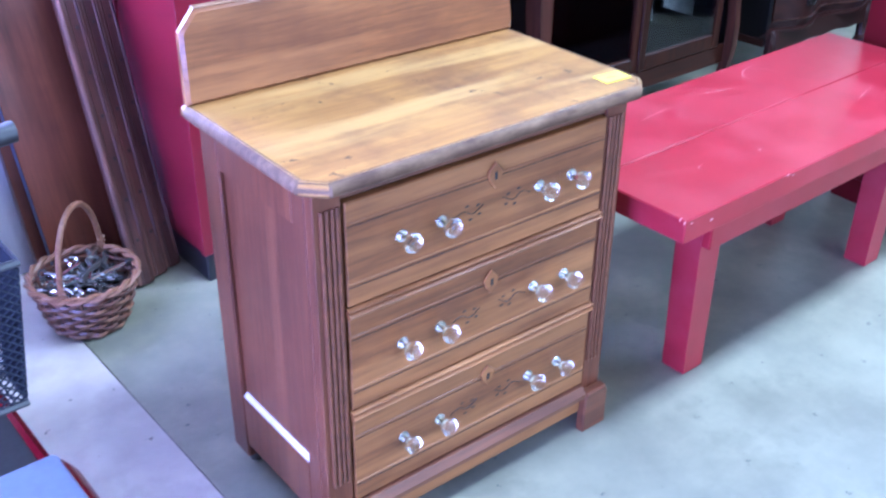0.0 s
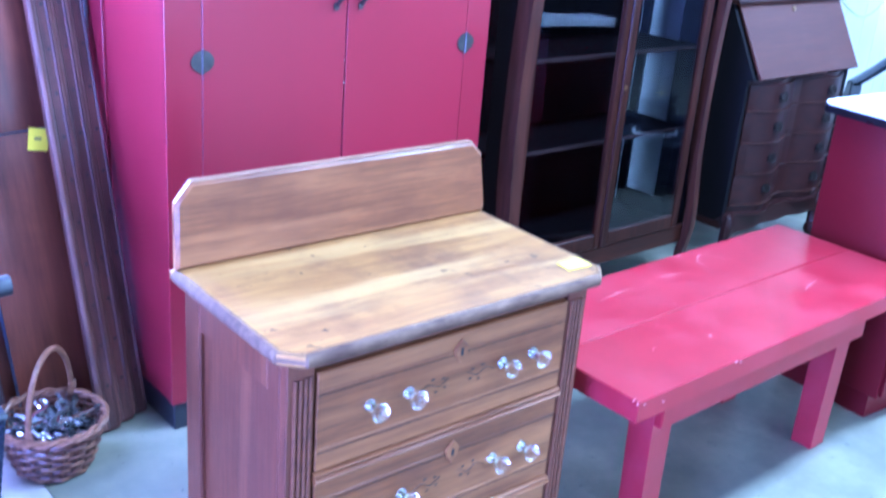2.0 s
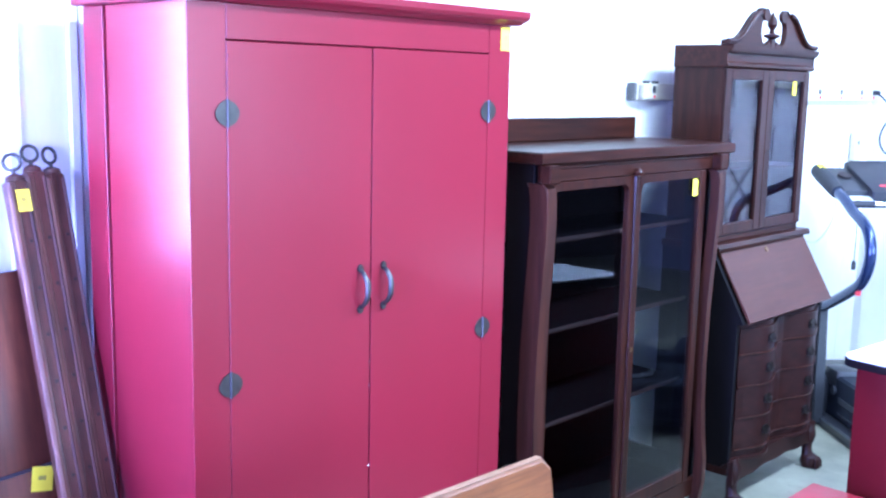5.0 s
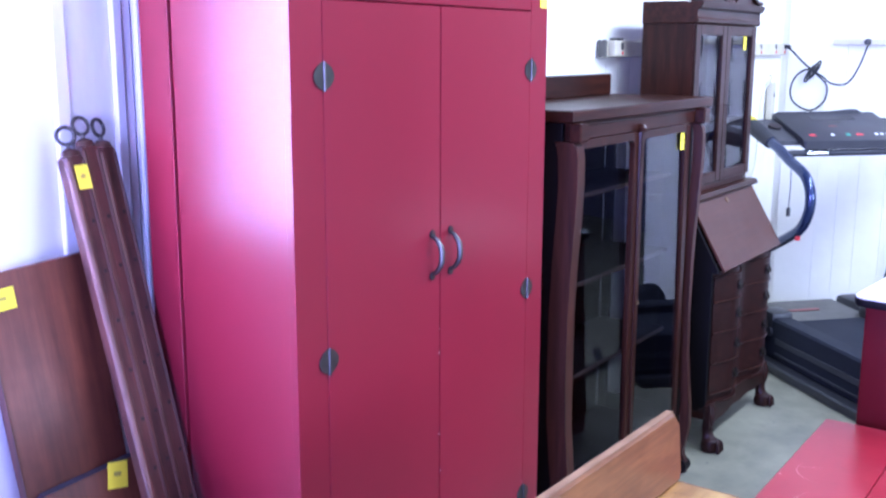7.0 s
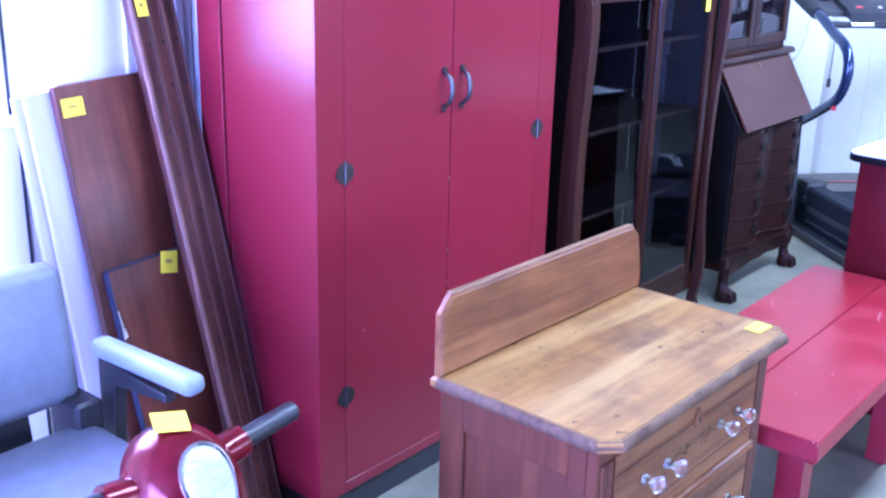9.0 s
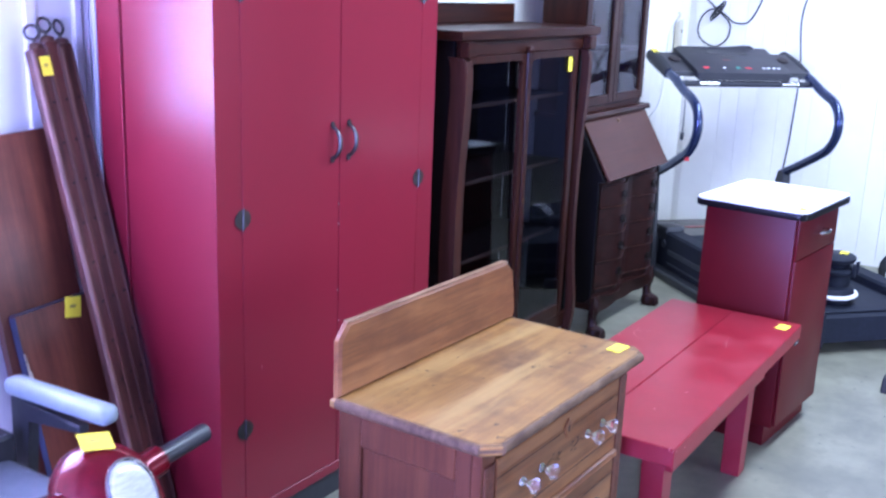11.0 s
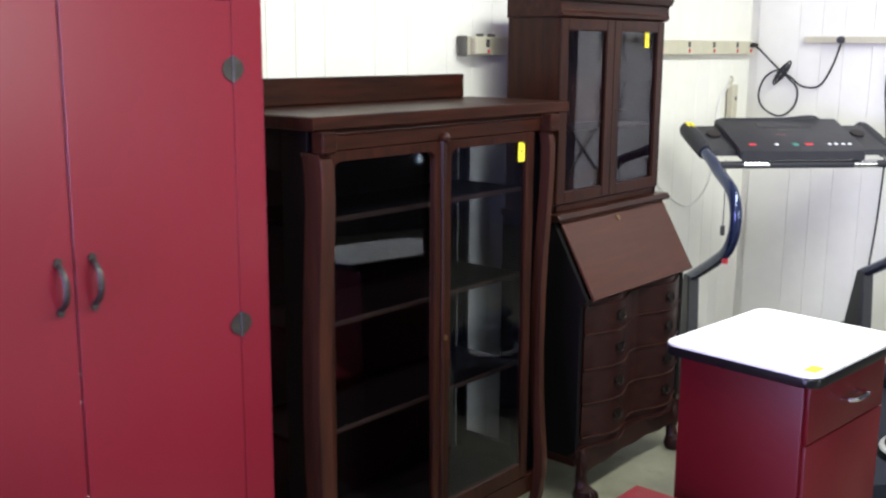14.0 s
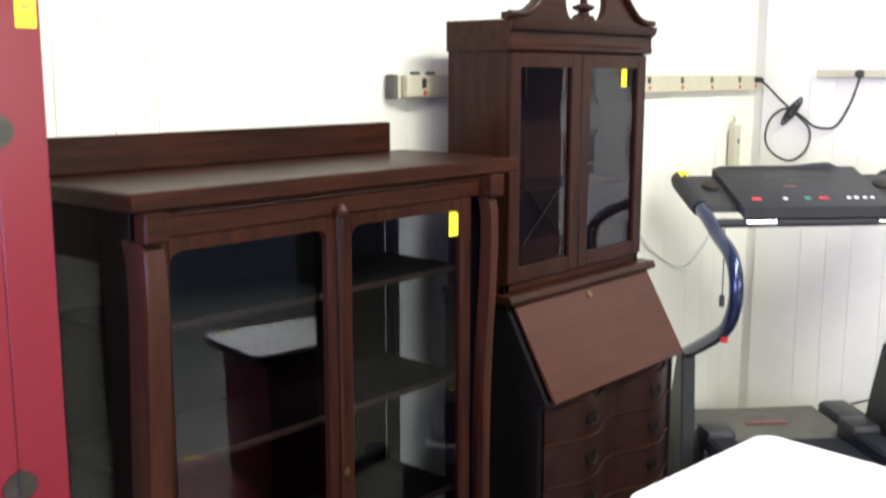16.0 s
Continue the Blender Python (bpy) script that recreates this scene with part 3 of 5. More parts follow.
for x0, x1, tag in ((1.262, 1.712, "l"), (1.716, 2.170, "r")):
    fr = box(x0, 0.006, 0.206, x0 + (0.022 if tag == "l" else 0.040), 0.029, 1.384, 0.004)
    box(x1 - (0.030 if tag == "l" else 0.04), 0.006, 0.206, x1, 0.029, 1.384, 0.004, bm=fr)
    xa, xb = x0 + (0.022 if tag == "l" else 0.040), x1 - (0.030 if tag == "l" else 0.04)
    box(xa, 0.007, 0.206, xb, 0.028, 0.262, 0.003, bm=fr)
    arch = [(xa, 1.384), (xa, 1.335)] + [(xa + 0.03 * (1 - math.cos(k * math.pi / 8)), 1.335 + 0.022 * math.sin(k * math.pi / 8)) for k in range(1, 5)]
    arch += [(xb - 0.03 * (1 - math.cos(k * math.pi / 8)), 1.335 + 0.022 * math.sin(k * math.pi / 8)) for k in range(4, -1, -1)] + [(xb, 1.384)]
    prism(arch, "y", 0.007, 0.028, bm=fr)
    d = part("door", fr, MAHOG_Z, bk)
    pn = turned(box(xa - 0.004, 0.0165, 0.256, xb + 0.004, 0.0195, 1.365), rot(-9.6 if tag == "l" else -0.4, "Z") @ rot(-1.4 if tag == "l" else -0.55, "X"), ((xa + xb) / 2, 0.018, 0.81))
    if tag == "l":
        bmesh.ops.translate(pn, verts=pn.verts, vec=(0, 0.045, 0))
    p = part("pane", pn, PANE_OLD, d, "old reflective door glass", soft=False)
    p.visible_shadow = False
part("cover_strip", tube(curve([(1.714, 0.004, 0.21), (1.714, 0.003, 0.8), (1.714, 0.004, 1.385)], 6), lambda t: 0.005 + 0.005 * max(0.0, t - 0.85) / 0.15, 8), MAHOG_Z, bk)
part("strip_knob", lathe([(0.0, -0.012), (0.016, -0.006), (0.018, 0.004), (0.01, 0.016), (0, 0.018)], (1.714, -0.002, 1.392), 12), MAHOG_Z, bk)
part("escutcheon", lathe([(0.009, -0.002), (0.008, 0.002), (0, 0.003)], (1.714, -0.0095, 0.80), 12, "y"), BRASS, bk)
for xc, wide, deep in ((1.236, 0.023, 0.064), (2.226, 0.014, 0.036)):
    prof = [(0.026, 1.384), (-0.006, 1.3835), (-0.020, 1.37), (-0.026, 1.34), (-0.025, 1.26), (-0.020, 1.15), (-0.010, 1.0), (-0.004, 0.85), (-0.002, 0.65), (-0.006, 0.5), (-0.016, 0.38), (-0.026, 0.28), (-0.028, 0.2), (-0.016, 0.13), (-0.008, 0.10)]
    foot = [(-0.006, 0.08), (-0.014, 0.062), (-0.024, 0.05), (-0.028, 0.03), (-0.024, 0.01), (-0.012, 0.0), (0.02, 0.0), (0.034, 0.02)]
    back = [(y + deep, z) for y, z in reversed(prof[1:])]
    pb = prism(prof + foot + back, "x", xc - wide, xc + wide, 0.004)
    part("front_post", pb, MAHOG_POST, bk, "serpentine front post")
    sc = tube([(xc - 0.025, -0.004, 0.032), (xc + 0.025, -0.004, 0.032)], 0.027, 14)
    part("scroll_foot", sc, MAHOG_DARK_SHADED, bk)
    part("capital", box(xc - 0.026, -0.034, 1.384, xc + 0.026, 0.006, 1.4395, 0.004), MAHOG_X, bk)
price_tag(Matrix.Translation((2.108, 0.0140, 1.323)) @ FACE, 0.034, 0.062, "the bookcase door glass")

# ---- secretary desk ----
S0, S1 = 2.462, 3.232
se = thing("secretary_desk", (2.85, 0.17, 0), 0, "dark mahogany drop-front secretary desk with glazed upper doors", "desk")


def front_y(x, off=0.0):
    s = (x - (S0 + S1) / 2) / (S1 - S0)
    return -0.022 + 0.026 * math.cos(4 * math.pi * s) * (1 if abs(s) < 0.5 else 0) + off


body = bmesh.new()
prism([(0.0, 0.15), (0.0, 0.765), (-0.028, 0.768), (0.125, 1.04), (0.35, 1.04), (0.35, 0.15)], "x", S0, S0 + 0.02, bm=body)
part("side_panel", body, MAHOG_DARK_SHADED, se)
part("side_panel", prism([(0.0, 0.15), (0.0, 0.765), (-0.028, 0.768), (0.125, 1.04), (0.35, 1.04), (0.35, 0.15)], "x", S1 - 0.02, S1), MAHOG_DARK_SHADED, se)
part("back_panel", box(S0 + 0.02, 0.335, 0.2, S1 - 0.02, 0.35, 1.04), MAHOG_DARK_SHADED, se)
XS = [S0 + 0.008 + (S1 - S0 - 0.016) * k / 32 for k in range(33)]


def serpent(z0, z1, off, depth=0.05, xs=XS):
    return prism([(x, front_y(x, off)) for x in xs] + [(xs[-1], 0.06), (xs[0], 0.06)], "z", z0, z1)


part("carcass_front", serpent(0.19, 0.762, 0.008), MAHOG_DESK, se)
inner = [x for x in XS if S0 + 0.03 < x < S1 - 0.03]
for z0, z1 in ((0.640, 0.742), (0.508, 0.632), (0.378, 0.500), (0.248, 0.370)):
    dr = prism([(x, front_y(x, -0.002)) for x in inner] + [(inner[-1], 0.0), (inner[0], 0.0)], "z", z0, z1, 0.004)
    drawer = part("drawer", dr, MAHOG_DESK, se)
    part("cock_bead", tube([(x, front_y(x, -0.006), z0 - 0.003) for x in inner], 0.0036, 6), MAHOG_X, drawer)
    zc = (z0 + z1) / 2
    for xk in (S0 + 0.2, S1 - 0.2):
        y = front_y(xk, -0.004)
        pl = prism([(xk + 0.032 * math.cos(k * math.pi / 6) * (1.0 if k % 2 else 0.8), zc + 0.022 * math.sin(k * math.pi / 6) * (1.0 if k % 3 else 0.8)) for k in range(12)], "y", y - 0.003, y + 0.004)
        tube(curve([(xk - 0.022, y - 0.004, zc + 0.004), (xk - 0.018, y - 0.008, zc - 0.01), (xk, y - 0.010, zc - 0.016), (xk + 0.018, y - 0.008, zc - 0.01), (xk + 0.022, y - 0.004, zc + 0.004)], 4), 0.0028, 6, bm=pl)
        part("bail_pull", pl, BRONZE, drawer, "tarnished bat-wing bail pull")
ap = [(x, 0.205) for x in XS] + [(x, 0.112 - 0.007 * math.cos(4 * math.pi * (x - S0) / (S1 - S0)) ** 2 + 0.02 * math.sin(math.pi * (x - S0) / (S1 - S0))) for x in reversed(XS)]
part("apron", prism(ap, "y", -0.02, 0.0, 0.002), MAHOG_DESK, se)
part("base_moulding", serpent(0.198, 0.21, -0.006), MAHOG_DESK, se)
part("side_base", box(S0 - 0.004, 0.0, 0.145, S0 - 0.0005, 0.35, 0.175, 0.001), MAHOG_DESK, se)
for x, y, k in ((S0 + 0.04, 0.0, 1), (S1 - 0.04, 0.0, 1), (S0 + 0.04, 0.32, 0), (S1 - 0.04, 0.32, 0)):
    if k:
        leg = tube(curve([(x, y + 0.016, 0.19), (x, y - 0.008, 0.15), (x, y - 0.002, 0.10), (x, y - 0.008, 0.055), (x, y - 0.02, 0.035)], 5), lambda s: 0.046 - 0.020 * math.sin(math.pi * s) - 0.008 * s, 10)
        lathe([(0.0, 0.0), (0.034, 0.002), (0.042, 0.022), (0.036, 0.05), (0.014, 0.066), (0, 0.068)], (x, y - 0.018, 0), 12, bm=leg)
        for q in (-1, 0, 1):
            tube(curve([(x + q * 0.012, y - 0.04, 0.05), (x + q * 0.02, y - 0.058, 0.038), (x + q * 0.024, y - 0.062, 0.004)], 4), 0.007, 6, bm=leg)
        part("claw_foot", leg, MAHOG_DESK, se)
    else:
        part("back_leg", box(x - 0.02, y - 0.02, 0, x + 0.02, y + 0.02, 0.16, 0.004), MAHOG_DARK_SHADED, se)
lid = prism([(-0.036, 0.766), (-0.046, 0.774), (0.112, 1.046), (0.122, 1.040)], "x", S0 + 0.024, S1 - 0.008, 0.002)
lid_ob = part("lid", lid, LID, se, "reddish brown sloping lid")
part("keyhole", turned(lathe([(0.012, -0.002), (0.011, 0.002), (0, 0.003)], (2.85, 0.090, 1.0125), 12, "y"), rot(-30, "X"), (2.85, 0.090, 1.0125)), BRASS, lid_ob)
part("ledge_moulding", prism([(0.09, 1.041), (0.086, 1.05), (0.096, 1.066), (0.35, 1.066), (0.35, 1.041)], "x", S0 - 0.016, S1 + 0.018, 0.002), MAHOG_X, se)
U0, U1, UF = 2.468, 3.198, 0.13
part("upper_side", box(U0, UF, 1.0665, U0 + 0.02, 0.345, 1.752), MAHOG_Z, se)
part("upper_side", box(U1 - 0.02, UF, 1.0665, U1, 0.345, 1.752), MAHOG_Z, se)
part("upper_back", box(U0 + 0.02, 0.333, 1.0665, U1 - 0.02, 0.345, 1.752), LID, se)
part("upper_shelf", box(U0 + 0.021, 0.15, 1.338, U1 - 0.021, 0.332, 1.354), MAHOG_X, se)
part("upper_floor", box(U0 + 0.02, UF + 0.02, 1.067, U1 - 0.02, 0.332, 1.085), MAHOG_X, se)
bm = box(U0, UF, 1.0665, U1, UF + 0.018, 1.094, 0.002)
part("upper_rail", bm, MAHOG_X, se)
for x0, x1, left in ((U0 + 0.002, 2.820, 1), (2.823, U1 - 0.002, 0)):
    y0, y1 = UF - 0.012, UF + 0.008
    fr = box(x0, y0, 1.096, x0 + 0.05, y1, 1.750, 0.003)
    box(x1 - 0.05, y0, 1.096, x1, y1, 1.750, 0.003, bm=fr)
    box(x0 + 0.05, y0 + 0.001, 1.096, x1 - 0.05, y1, 1.140, 0.002, bm=fr)
    box(x0 + 0.05, y0 + 0.001, 1.708, x1 - 0.05, y1, 1.750, 0.002, bm=fr)
    d = part("glazed_door", fr, MAHOG_Z, se)
    p = part("pane", box(x0 + 0.046, y0 + 0.011, 1.136, x1 - 0.046, y0 + 0.014, 1.712), PANE_OLD, d, "clear glass pane", soft=False)
    p.visible_shadow = False
    for xa in (x0 + 0.078, x1 - 0.078):
        s = 1 if xa > (x0 + x1) / 2 else -1
        for za, zb, flick in ((1.706, 1.63, -1), (1.50, 1.38, 1), (1.21, 1.142, 0)):
            mb = tube([(xa, y0 + 0.006, za), (xa, y0 + 0.006, zb)], 0.0027, 6)
            tube([(xa, y0 + 0.006, zb if flick < 0 else za), (xa - s * 0.02, y0 + 0.006, (zb - 0.03) if flick < 0 else za + 0.022 * flick)], 0.0022, 6, bm=mb)
            part("glazing_bar", mb, MAHOG_DARK_SHADED, d)
    if left:
        part("glazing_bar", tube([(x0 + 0.075, y0 + 0.006, 1.20), (x1 - 0.06, y0 + 0.006, 1.385)], 0.0026, 6), MAHOG_DARK_SHADED, d)
        part("glazing_bar", tube([(x1 - 0.075, y0 + 0.006, 1.20), (x0 + 0.06, y0 + 0.006, 1.385)], 0.0026, 6), MAHOG_DARK_SHADED, d)
    else:
        part("key", tube([(x0 + 0.022, y0 - 0.001, 1.42), (x0 + 0.022, y0 - 0.02, 1.42), (x0 + 0.026, y0 - 0.03, 1.42)], 0.004, 6), IRON, d, "small dark key")
corn = [(0.345, 1.752), (UF - 0.012, 1.752), (UF - 0.022, 1.758), (UF - 0.022, 1.768), (UF - 0.014, 1.776), (UF - 0.014, 1.806), (UF - 0.03, 1.812), (UF - 0.038, 1.826), (UF - 0.04, 1.838), (0.345, 1.838)]
part("cornice", prism(corn, "x", U0 - 0.012, U1 + 0.016, 0.003), MAHOG_X, se)
mid = (U0 + U1) / 2
for s in (-1, 1):
    half = (U1 - U0) / 2 + 0.02
    outer = [(mid + s * (half - half * 0.66 * k / 10), 1.8385 + 0.018 + 0.122 * (0.5 - 0.5 * math.cos(math.pi * k / 10)) ** 1.9) for k in range(11)]
    xt, zt = outer[-1]
    scroll = [(xt - s * (0.034 * math.sin(a)), zt + 0.012 - 0.012 * math.cos(a) - (0.02 if a > 2 else 0) * (a - 2)) for a in (0.5, 1.1, 1.7, 2.3, 2.9)]
    xo, zo = mid + s * 0.066, 1.905
    oval = [(xo + s * 0.042 * math.cos(a), zo + 0.060 * math.sin(a)) for a in [0.75 - 0.39 * j for j in range(9)]]
    ped = [(mid + s * half, 1.8385)] + outer + scroll + oval + [(mid + s * 0.018, 1.845), (mid + s * 0.018, 1.8385)]
    part("swan_neck_pediment", prism(ped, "y", UF - 0.014, UF + 0.008), MAHOG_X, se)
    part("pediment_moulding", tube([(x, UF - 0.02, z - 0.005) for x, z in outer], 0.010, 8), MAHOG_X, se)
    part("rosette", lathe([(0.026, -0.012), (0.024, 0.004), (0.012, 0.01), (0, 0.012)], (mid + s * 0.075, UF - 0.006, 1.966), 14, "y"), MAHOG_Z, se)
part("finial_block", box(mid - 0.0175, UF - 0.014, 1.8385, mid + 0.0175, UF + 0.008, 1.872, 0.002), MAHOG_X, se)
part("finial", lathe([(0.012, 1.872), (0.034, 1.882), (0.034, 1.89), (0.012, 1.897), (0.01, 1.91), (0.022, 1.93), (0.02, 1.95), (0.008, 1.968), (0.0, 1.985)], (mid, UF - 0.003, 0), 14), MAHOG_Z, se)
price_tag(Matrix.Translation((3.075, UF - 0.0012, 1.68)) @ FACE, 0.030, 0.062, "the desk's upper door")

# ---- chest of drawers ----
ds = thing("chest_of_drawers", (0.085, -0.84, 0), -1.5, "honey-brown three-drawer wooden chest with crystal knobs and backsplash", "chest of drawers")
X0, X1, Y0, Y1, ZT = -0.249, 0.431, -1.005, -0.642, 0.754
part("back_panel", box(X0 + 0.02, Y1 - 0.012, 0.08, X1 - 0.02, Y1, ZT), HONEY_Z, ds)
for xs, s in ((X0, 1), (X1, -1)):
    a, b = sorted((xs, xs + s * 0.022))
    part("side_stile", box(a, Y1 - 0.06, 0.035, b, Y1, ZT, 0.003), HONEY_Z, ds)
    part("side_stile", box(a, Y0 + 0.022, 0.0, b, Y0 + 0.062, ZT, 0.003), HONEY_Z, ds)
    part("side_top_rail", box(a, Y0 + 0.062, 0.672, b, Y1 - 0.06, ZT, 0.003), HONEY_Z, ds)
    part("side_bottom_rail", box(a, Y0 + 0.062, 0.07, b, Y1 - 0.06, 0.19, 0.003), HONEY_Z, ds)
    a, b = sorted((xs + s * 0.009, xs + s * 0.017))
    part("side_panel", box(a, Y0 + 0.06, 0.185, b, Y1 - 0.058, 0.676), HONEY_Z, ds)
    # the highlight along this bevel is painted by the pale material
    part("panel_chamfer", prism([(xs + s * 0.0008, 0.1905), (xs + s * 0.009, 0.1905), (xs + s * 0.009, 0.1985)], "y", Y0 + 0.064, Y1 - 0.062), PALE_CHIP_GLINT, ds, "chamfer with a painted pale highlight")
    ct = lathe([(0.010, 0.0), (0.016, 0.008), (0.016, 0.022), (0.01, 0.034), (0.004, 0.06)], (xs + s * 0.03, Y1 - 0.035, 0), 12)
    part("caster", ct, IRON, ds)
for xs, s in ((X0, 1), (X1, -1)):
    a, b = sorted((xs, xs + s * 0.052))
    fp = box(a, Y0, 0.06, b, Y0 + 0.022, ZT, 0.002)
    st = part("front_stile", fp, HONEY_Z, ds)
    for k in (0.014, 0.024, 0.034, 0.043):
        xr = xs + s * k
        part("reed", tube([(xr, Y0 - 0.001, 0.17), (xr, Y0 - 0.001, 0.715)], 0.0042, 6), MOULD, st)
    f = prism([(a - 0.008, 0.0), (b + 0.006, 0.0), (b + 0.006, 0.085), (b, 0.10), (a - 0.002, 0.10), (a - 0.008, 0.085)], "y", Y0 - 0.024, Y0 - 0.0005, 0.003)
    part("foot_block", f, MOULD, ds)
part("top_rail", box(X0 + 0.0525, Y0 + 0.004, 0.722, X1 - 0.052, Y0 + 0.02, ZT, 0.002), MOULD, ds)
part("base_skirt", box(X0 + 0.056, Y0 - 0.006, 0.045, X1 - 0.056, Y0 + 0.014, 0.088, 0.003), HONEY_X, ds)
part("skirt_moulding", prism([(Y0 - 0.006, 0.0885), (Y0 - 0.020, 0.0885), (Y0 - 0.020, 0.098), (Y0 - 0.008, 0.112), (Y0 + 0.01, 0.114), (Y0 + 0.01, 0.0885)], "x", X0 + 0.056, X1 - 0.056), MOULD, ds)
knob = None
for i, (z0, z1) in enumerate(((0.530, 0.718), (0.322, 0.508), (0.118, 0.300))):
    dr = box(X0 + 0.055, Y0 - 0.004, z0, X1 - 0.055, Y0 + 0.016, z1, 0.002)
    drawer = part("drawer", dr, HONEY_X, ds)
    if z0 > 0.2:
        part("moulded_rail", prism([(Y0 + 0.012, z0 - 0.021), (Y0 - 0.008, z0 - 0.021), (Y0 - 0.014, z0 - 0.015), (Y0 - 0.008, z0 - 0.010), (Y0 - 0.012, z0 - 0.005), (Y0 + 0.002, z0 - 0.001), (Y0 + 0.012, z0 - 0.001)], "x", X0 + 0.0525, X1 - 0.0525), HONEY_X, ds)
    for zz in (z1 - 0.042, z0 + 0.036):
        part("incised_line", box(X0 + 0.057, Y0 - 0.0052, zz - 0.0005, X1 - 0.057, Y0 - 0.0035, zz + 0.0005), CARVED, drawer)
        part("bead", tube([(X0 + 0.057, Y0 - 0.0035, zz + 0.006), (X1 - 0.057, Y0 - 0.0035, zz + 0.006)], 0.0018, 6), HONEY_X, drawer)
    xc, ze = 0.106, z1 - 0.036
    es = prism([(xc, ze + 0.024), (xc + 0.017, ze + 0.006), (xc + 0.012, ze - 0.012), (xc, ze - 0.026), (xc - 0.012, ze - 0.012), (xc - 0.017, ze + 0.006)], "y", Y0 - 0.0095, Y0 - 0.004, 0.002)
    e = part("escutcheon", es, HONEY_X, drawer, "carved wooden keyhole plate")
    part("keyhole", box(xc - 0.003, Y0 - 0.0105, ze - 0.008, xc + 0.003, Y0 - 0.0094, ze + 0.006), CARVED, drawer)
    zc = (z0 + z1) / 2 - 0.006
    for s in (-1, 1):
        vine = tube(curve([(xc + s * 0.022, Y0 - 0.0045, zc + 0.014), (xc + s * 0.045, Y0 - 0.0045, zc + 0.002), (xc + s * 0.066, Y0 - 0.0045, zc + 0.012), (xc + s * 0.088, Y0 - 0.0045, zc + 0.004)], 5), 0.0009, 5)
        for q, (dx, dz) in enumerate(((0.034, 0.016), (0.05, -0.007), (0.058, 0.02), (0.03, -0.002))):
            lathe([(0.0, -0.0012), (0.0038, 0), (0.0, 0.0012)], (xc + s * dx, Y0 - 0.0045, zc + dz), 8, "y", bm=vine, squash=(1.3, 0.6))
        part("carved_sprig", vine, CARVED, drawer, "small black carved leaf sprig")
    zk = (z0 + z1) / 2 + 0.004
    for xk in (-0.088, -0.006, 0.214, 0.292):
        kb = lathe([(0.012, 0.0), (0.010, -0.004), (0.0065, -0.010), (0.0075, -0.016), (0.012, -0.022), (0.0175, -0.029), (0.017, -0.035), (0.011, -0.039), (0.0, -0.039)], (xk, Y0 - 0.0045, zk), 8, "y")
        part("knob", kb, CRYSTAL, drawer, "faceted clear crystal knob", soft=False)
        part("knob_screw", tube([(xk, Y0 - 0.005, zk), (xk, Y0 - 0.02, zk)], 0.002, 6), BRASS, drawer)
tx0, tx1, ty0 = -0.276, 0.448, -1.048
tp = prism([(tx0, -0.640), (tx0, ty0 + 0.032), (tx0 + 0.032, ty0), (tx1 - 0.032, ty0), (tx1, ty0 + 0.032), (tx1, -0.640)], "z", 0.7545, 0.780, 0.006)
part("top", tp, HONEY_TOP, ds, "worn pale honey-coloured top boards")
part("nosing", tube([(tx0 + 0.0085, -0.655, 0.7672), (tx0 + 0.0085, ty0 + 0.0365, 0.7672), (tx0 + 0.0365, ty0 + 0.0085, 0.7672), (tx1 - 0.0365, ty0 + 0.0085, 0.7672), (tx1 - 0.0085, ty0 + 0.0365, 0.7672), (tx1 - 0.0085, -0.655, 0.7672)], 0.0132, 12), NOSING, ds, "greyed worn front edge")
part("backsplash", prism([(tx0 + 0.004, 0.7805), (tx0 + 0.004, 0.906), (tx0 + 0.034, 0.941), (tx1 - 0.048, 0.941), (tx1 - 0.018, 0.912), (tx1 - 0.018, 0.845), (tx1 - 0.010, 0.80), (tx1 + 0.0, 0.7805)], "y", -0.664, -0.641, 0.006), HONEY_X, ds)
# thin strip, paler than the backsplash below it
part("backsplash_cap", box(tx0 + 0.034, -0.6605, 0.9405, tx1 - 0.048, -0.6445, 0.9435, 0.001), CAP_PALE, ds, "paler upper edge")
price_tag(pose(0.398, -0.995, 0.7801, 0, 0, -4), 0.058, 0.036, "the chest's top")

# ---- red bench ----
bn = thing("bench", (1.12, -0.9, 0), 0, "low red painted plank bench with scratched top", "bench")
part("plank", box(0.494, -1.131, 0.458, 1.752, -0.8875, 0.510, 0.0025), RED_BENCH, bn)
part("plank", box(0.494, -0.8855, 0.458, 1.752, -0.648, 0.510, 0.0025), RED_BENCH, bn)
part("apron", box(0.676, -1.072, 0.352, 1.562, -1.0475, 0.4575, 0.003), RED_BENCH, bn)
part("apron", box(0.676, -0.676, 0.352, 1.562, -0.655, 0.4575, 0.003), RED_BENCH, bn)
part("end_apron", box(0.756, -1.047, 0.37, 0.776, -0.677, 0.4575, 0.003), RED_BENCH, bn)
part("end_apron", box(1.462, -1.047, 0.37, 1.482, -0.677, 0.4575, 0.003), RED_BENCH, bn)
for x, y in ((0.716, -1.012), (1.522, -1.012), (0.690, -0.700), (1.522, -0.712)):
    lg = prism([(x - 0.036, y - 0.034), (x + 0.036, y - 0.034), (x + 0.036, y + 0.034), (x - 0.036, y + 0.034)], "z", 0.0, 0.4575, 0.004)
    for v in lg.verts:
        if v.co.z < 0.1:
            v.co.x = x + 0.012 * (1 if x < 1 else -1) + (v.co.x - x) * 0.92
            v.co.y = y + (v.co.y - y) * 0.92
    part("leg", lg, RED_BENCH, bn)
price_tag(pose(1.675, -1.085, 0.5101, 0, 0, -6), 0.06, 0.04, "the red bench")
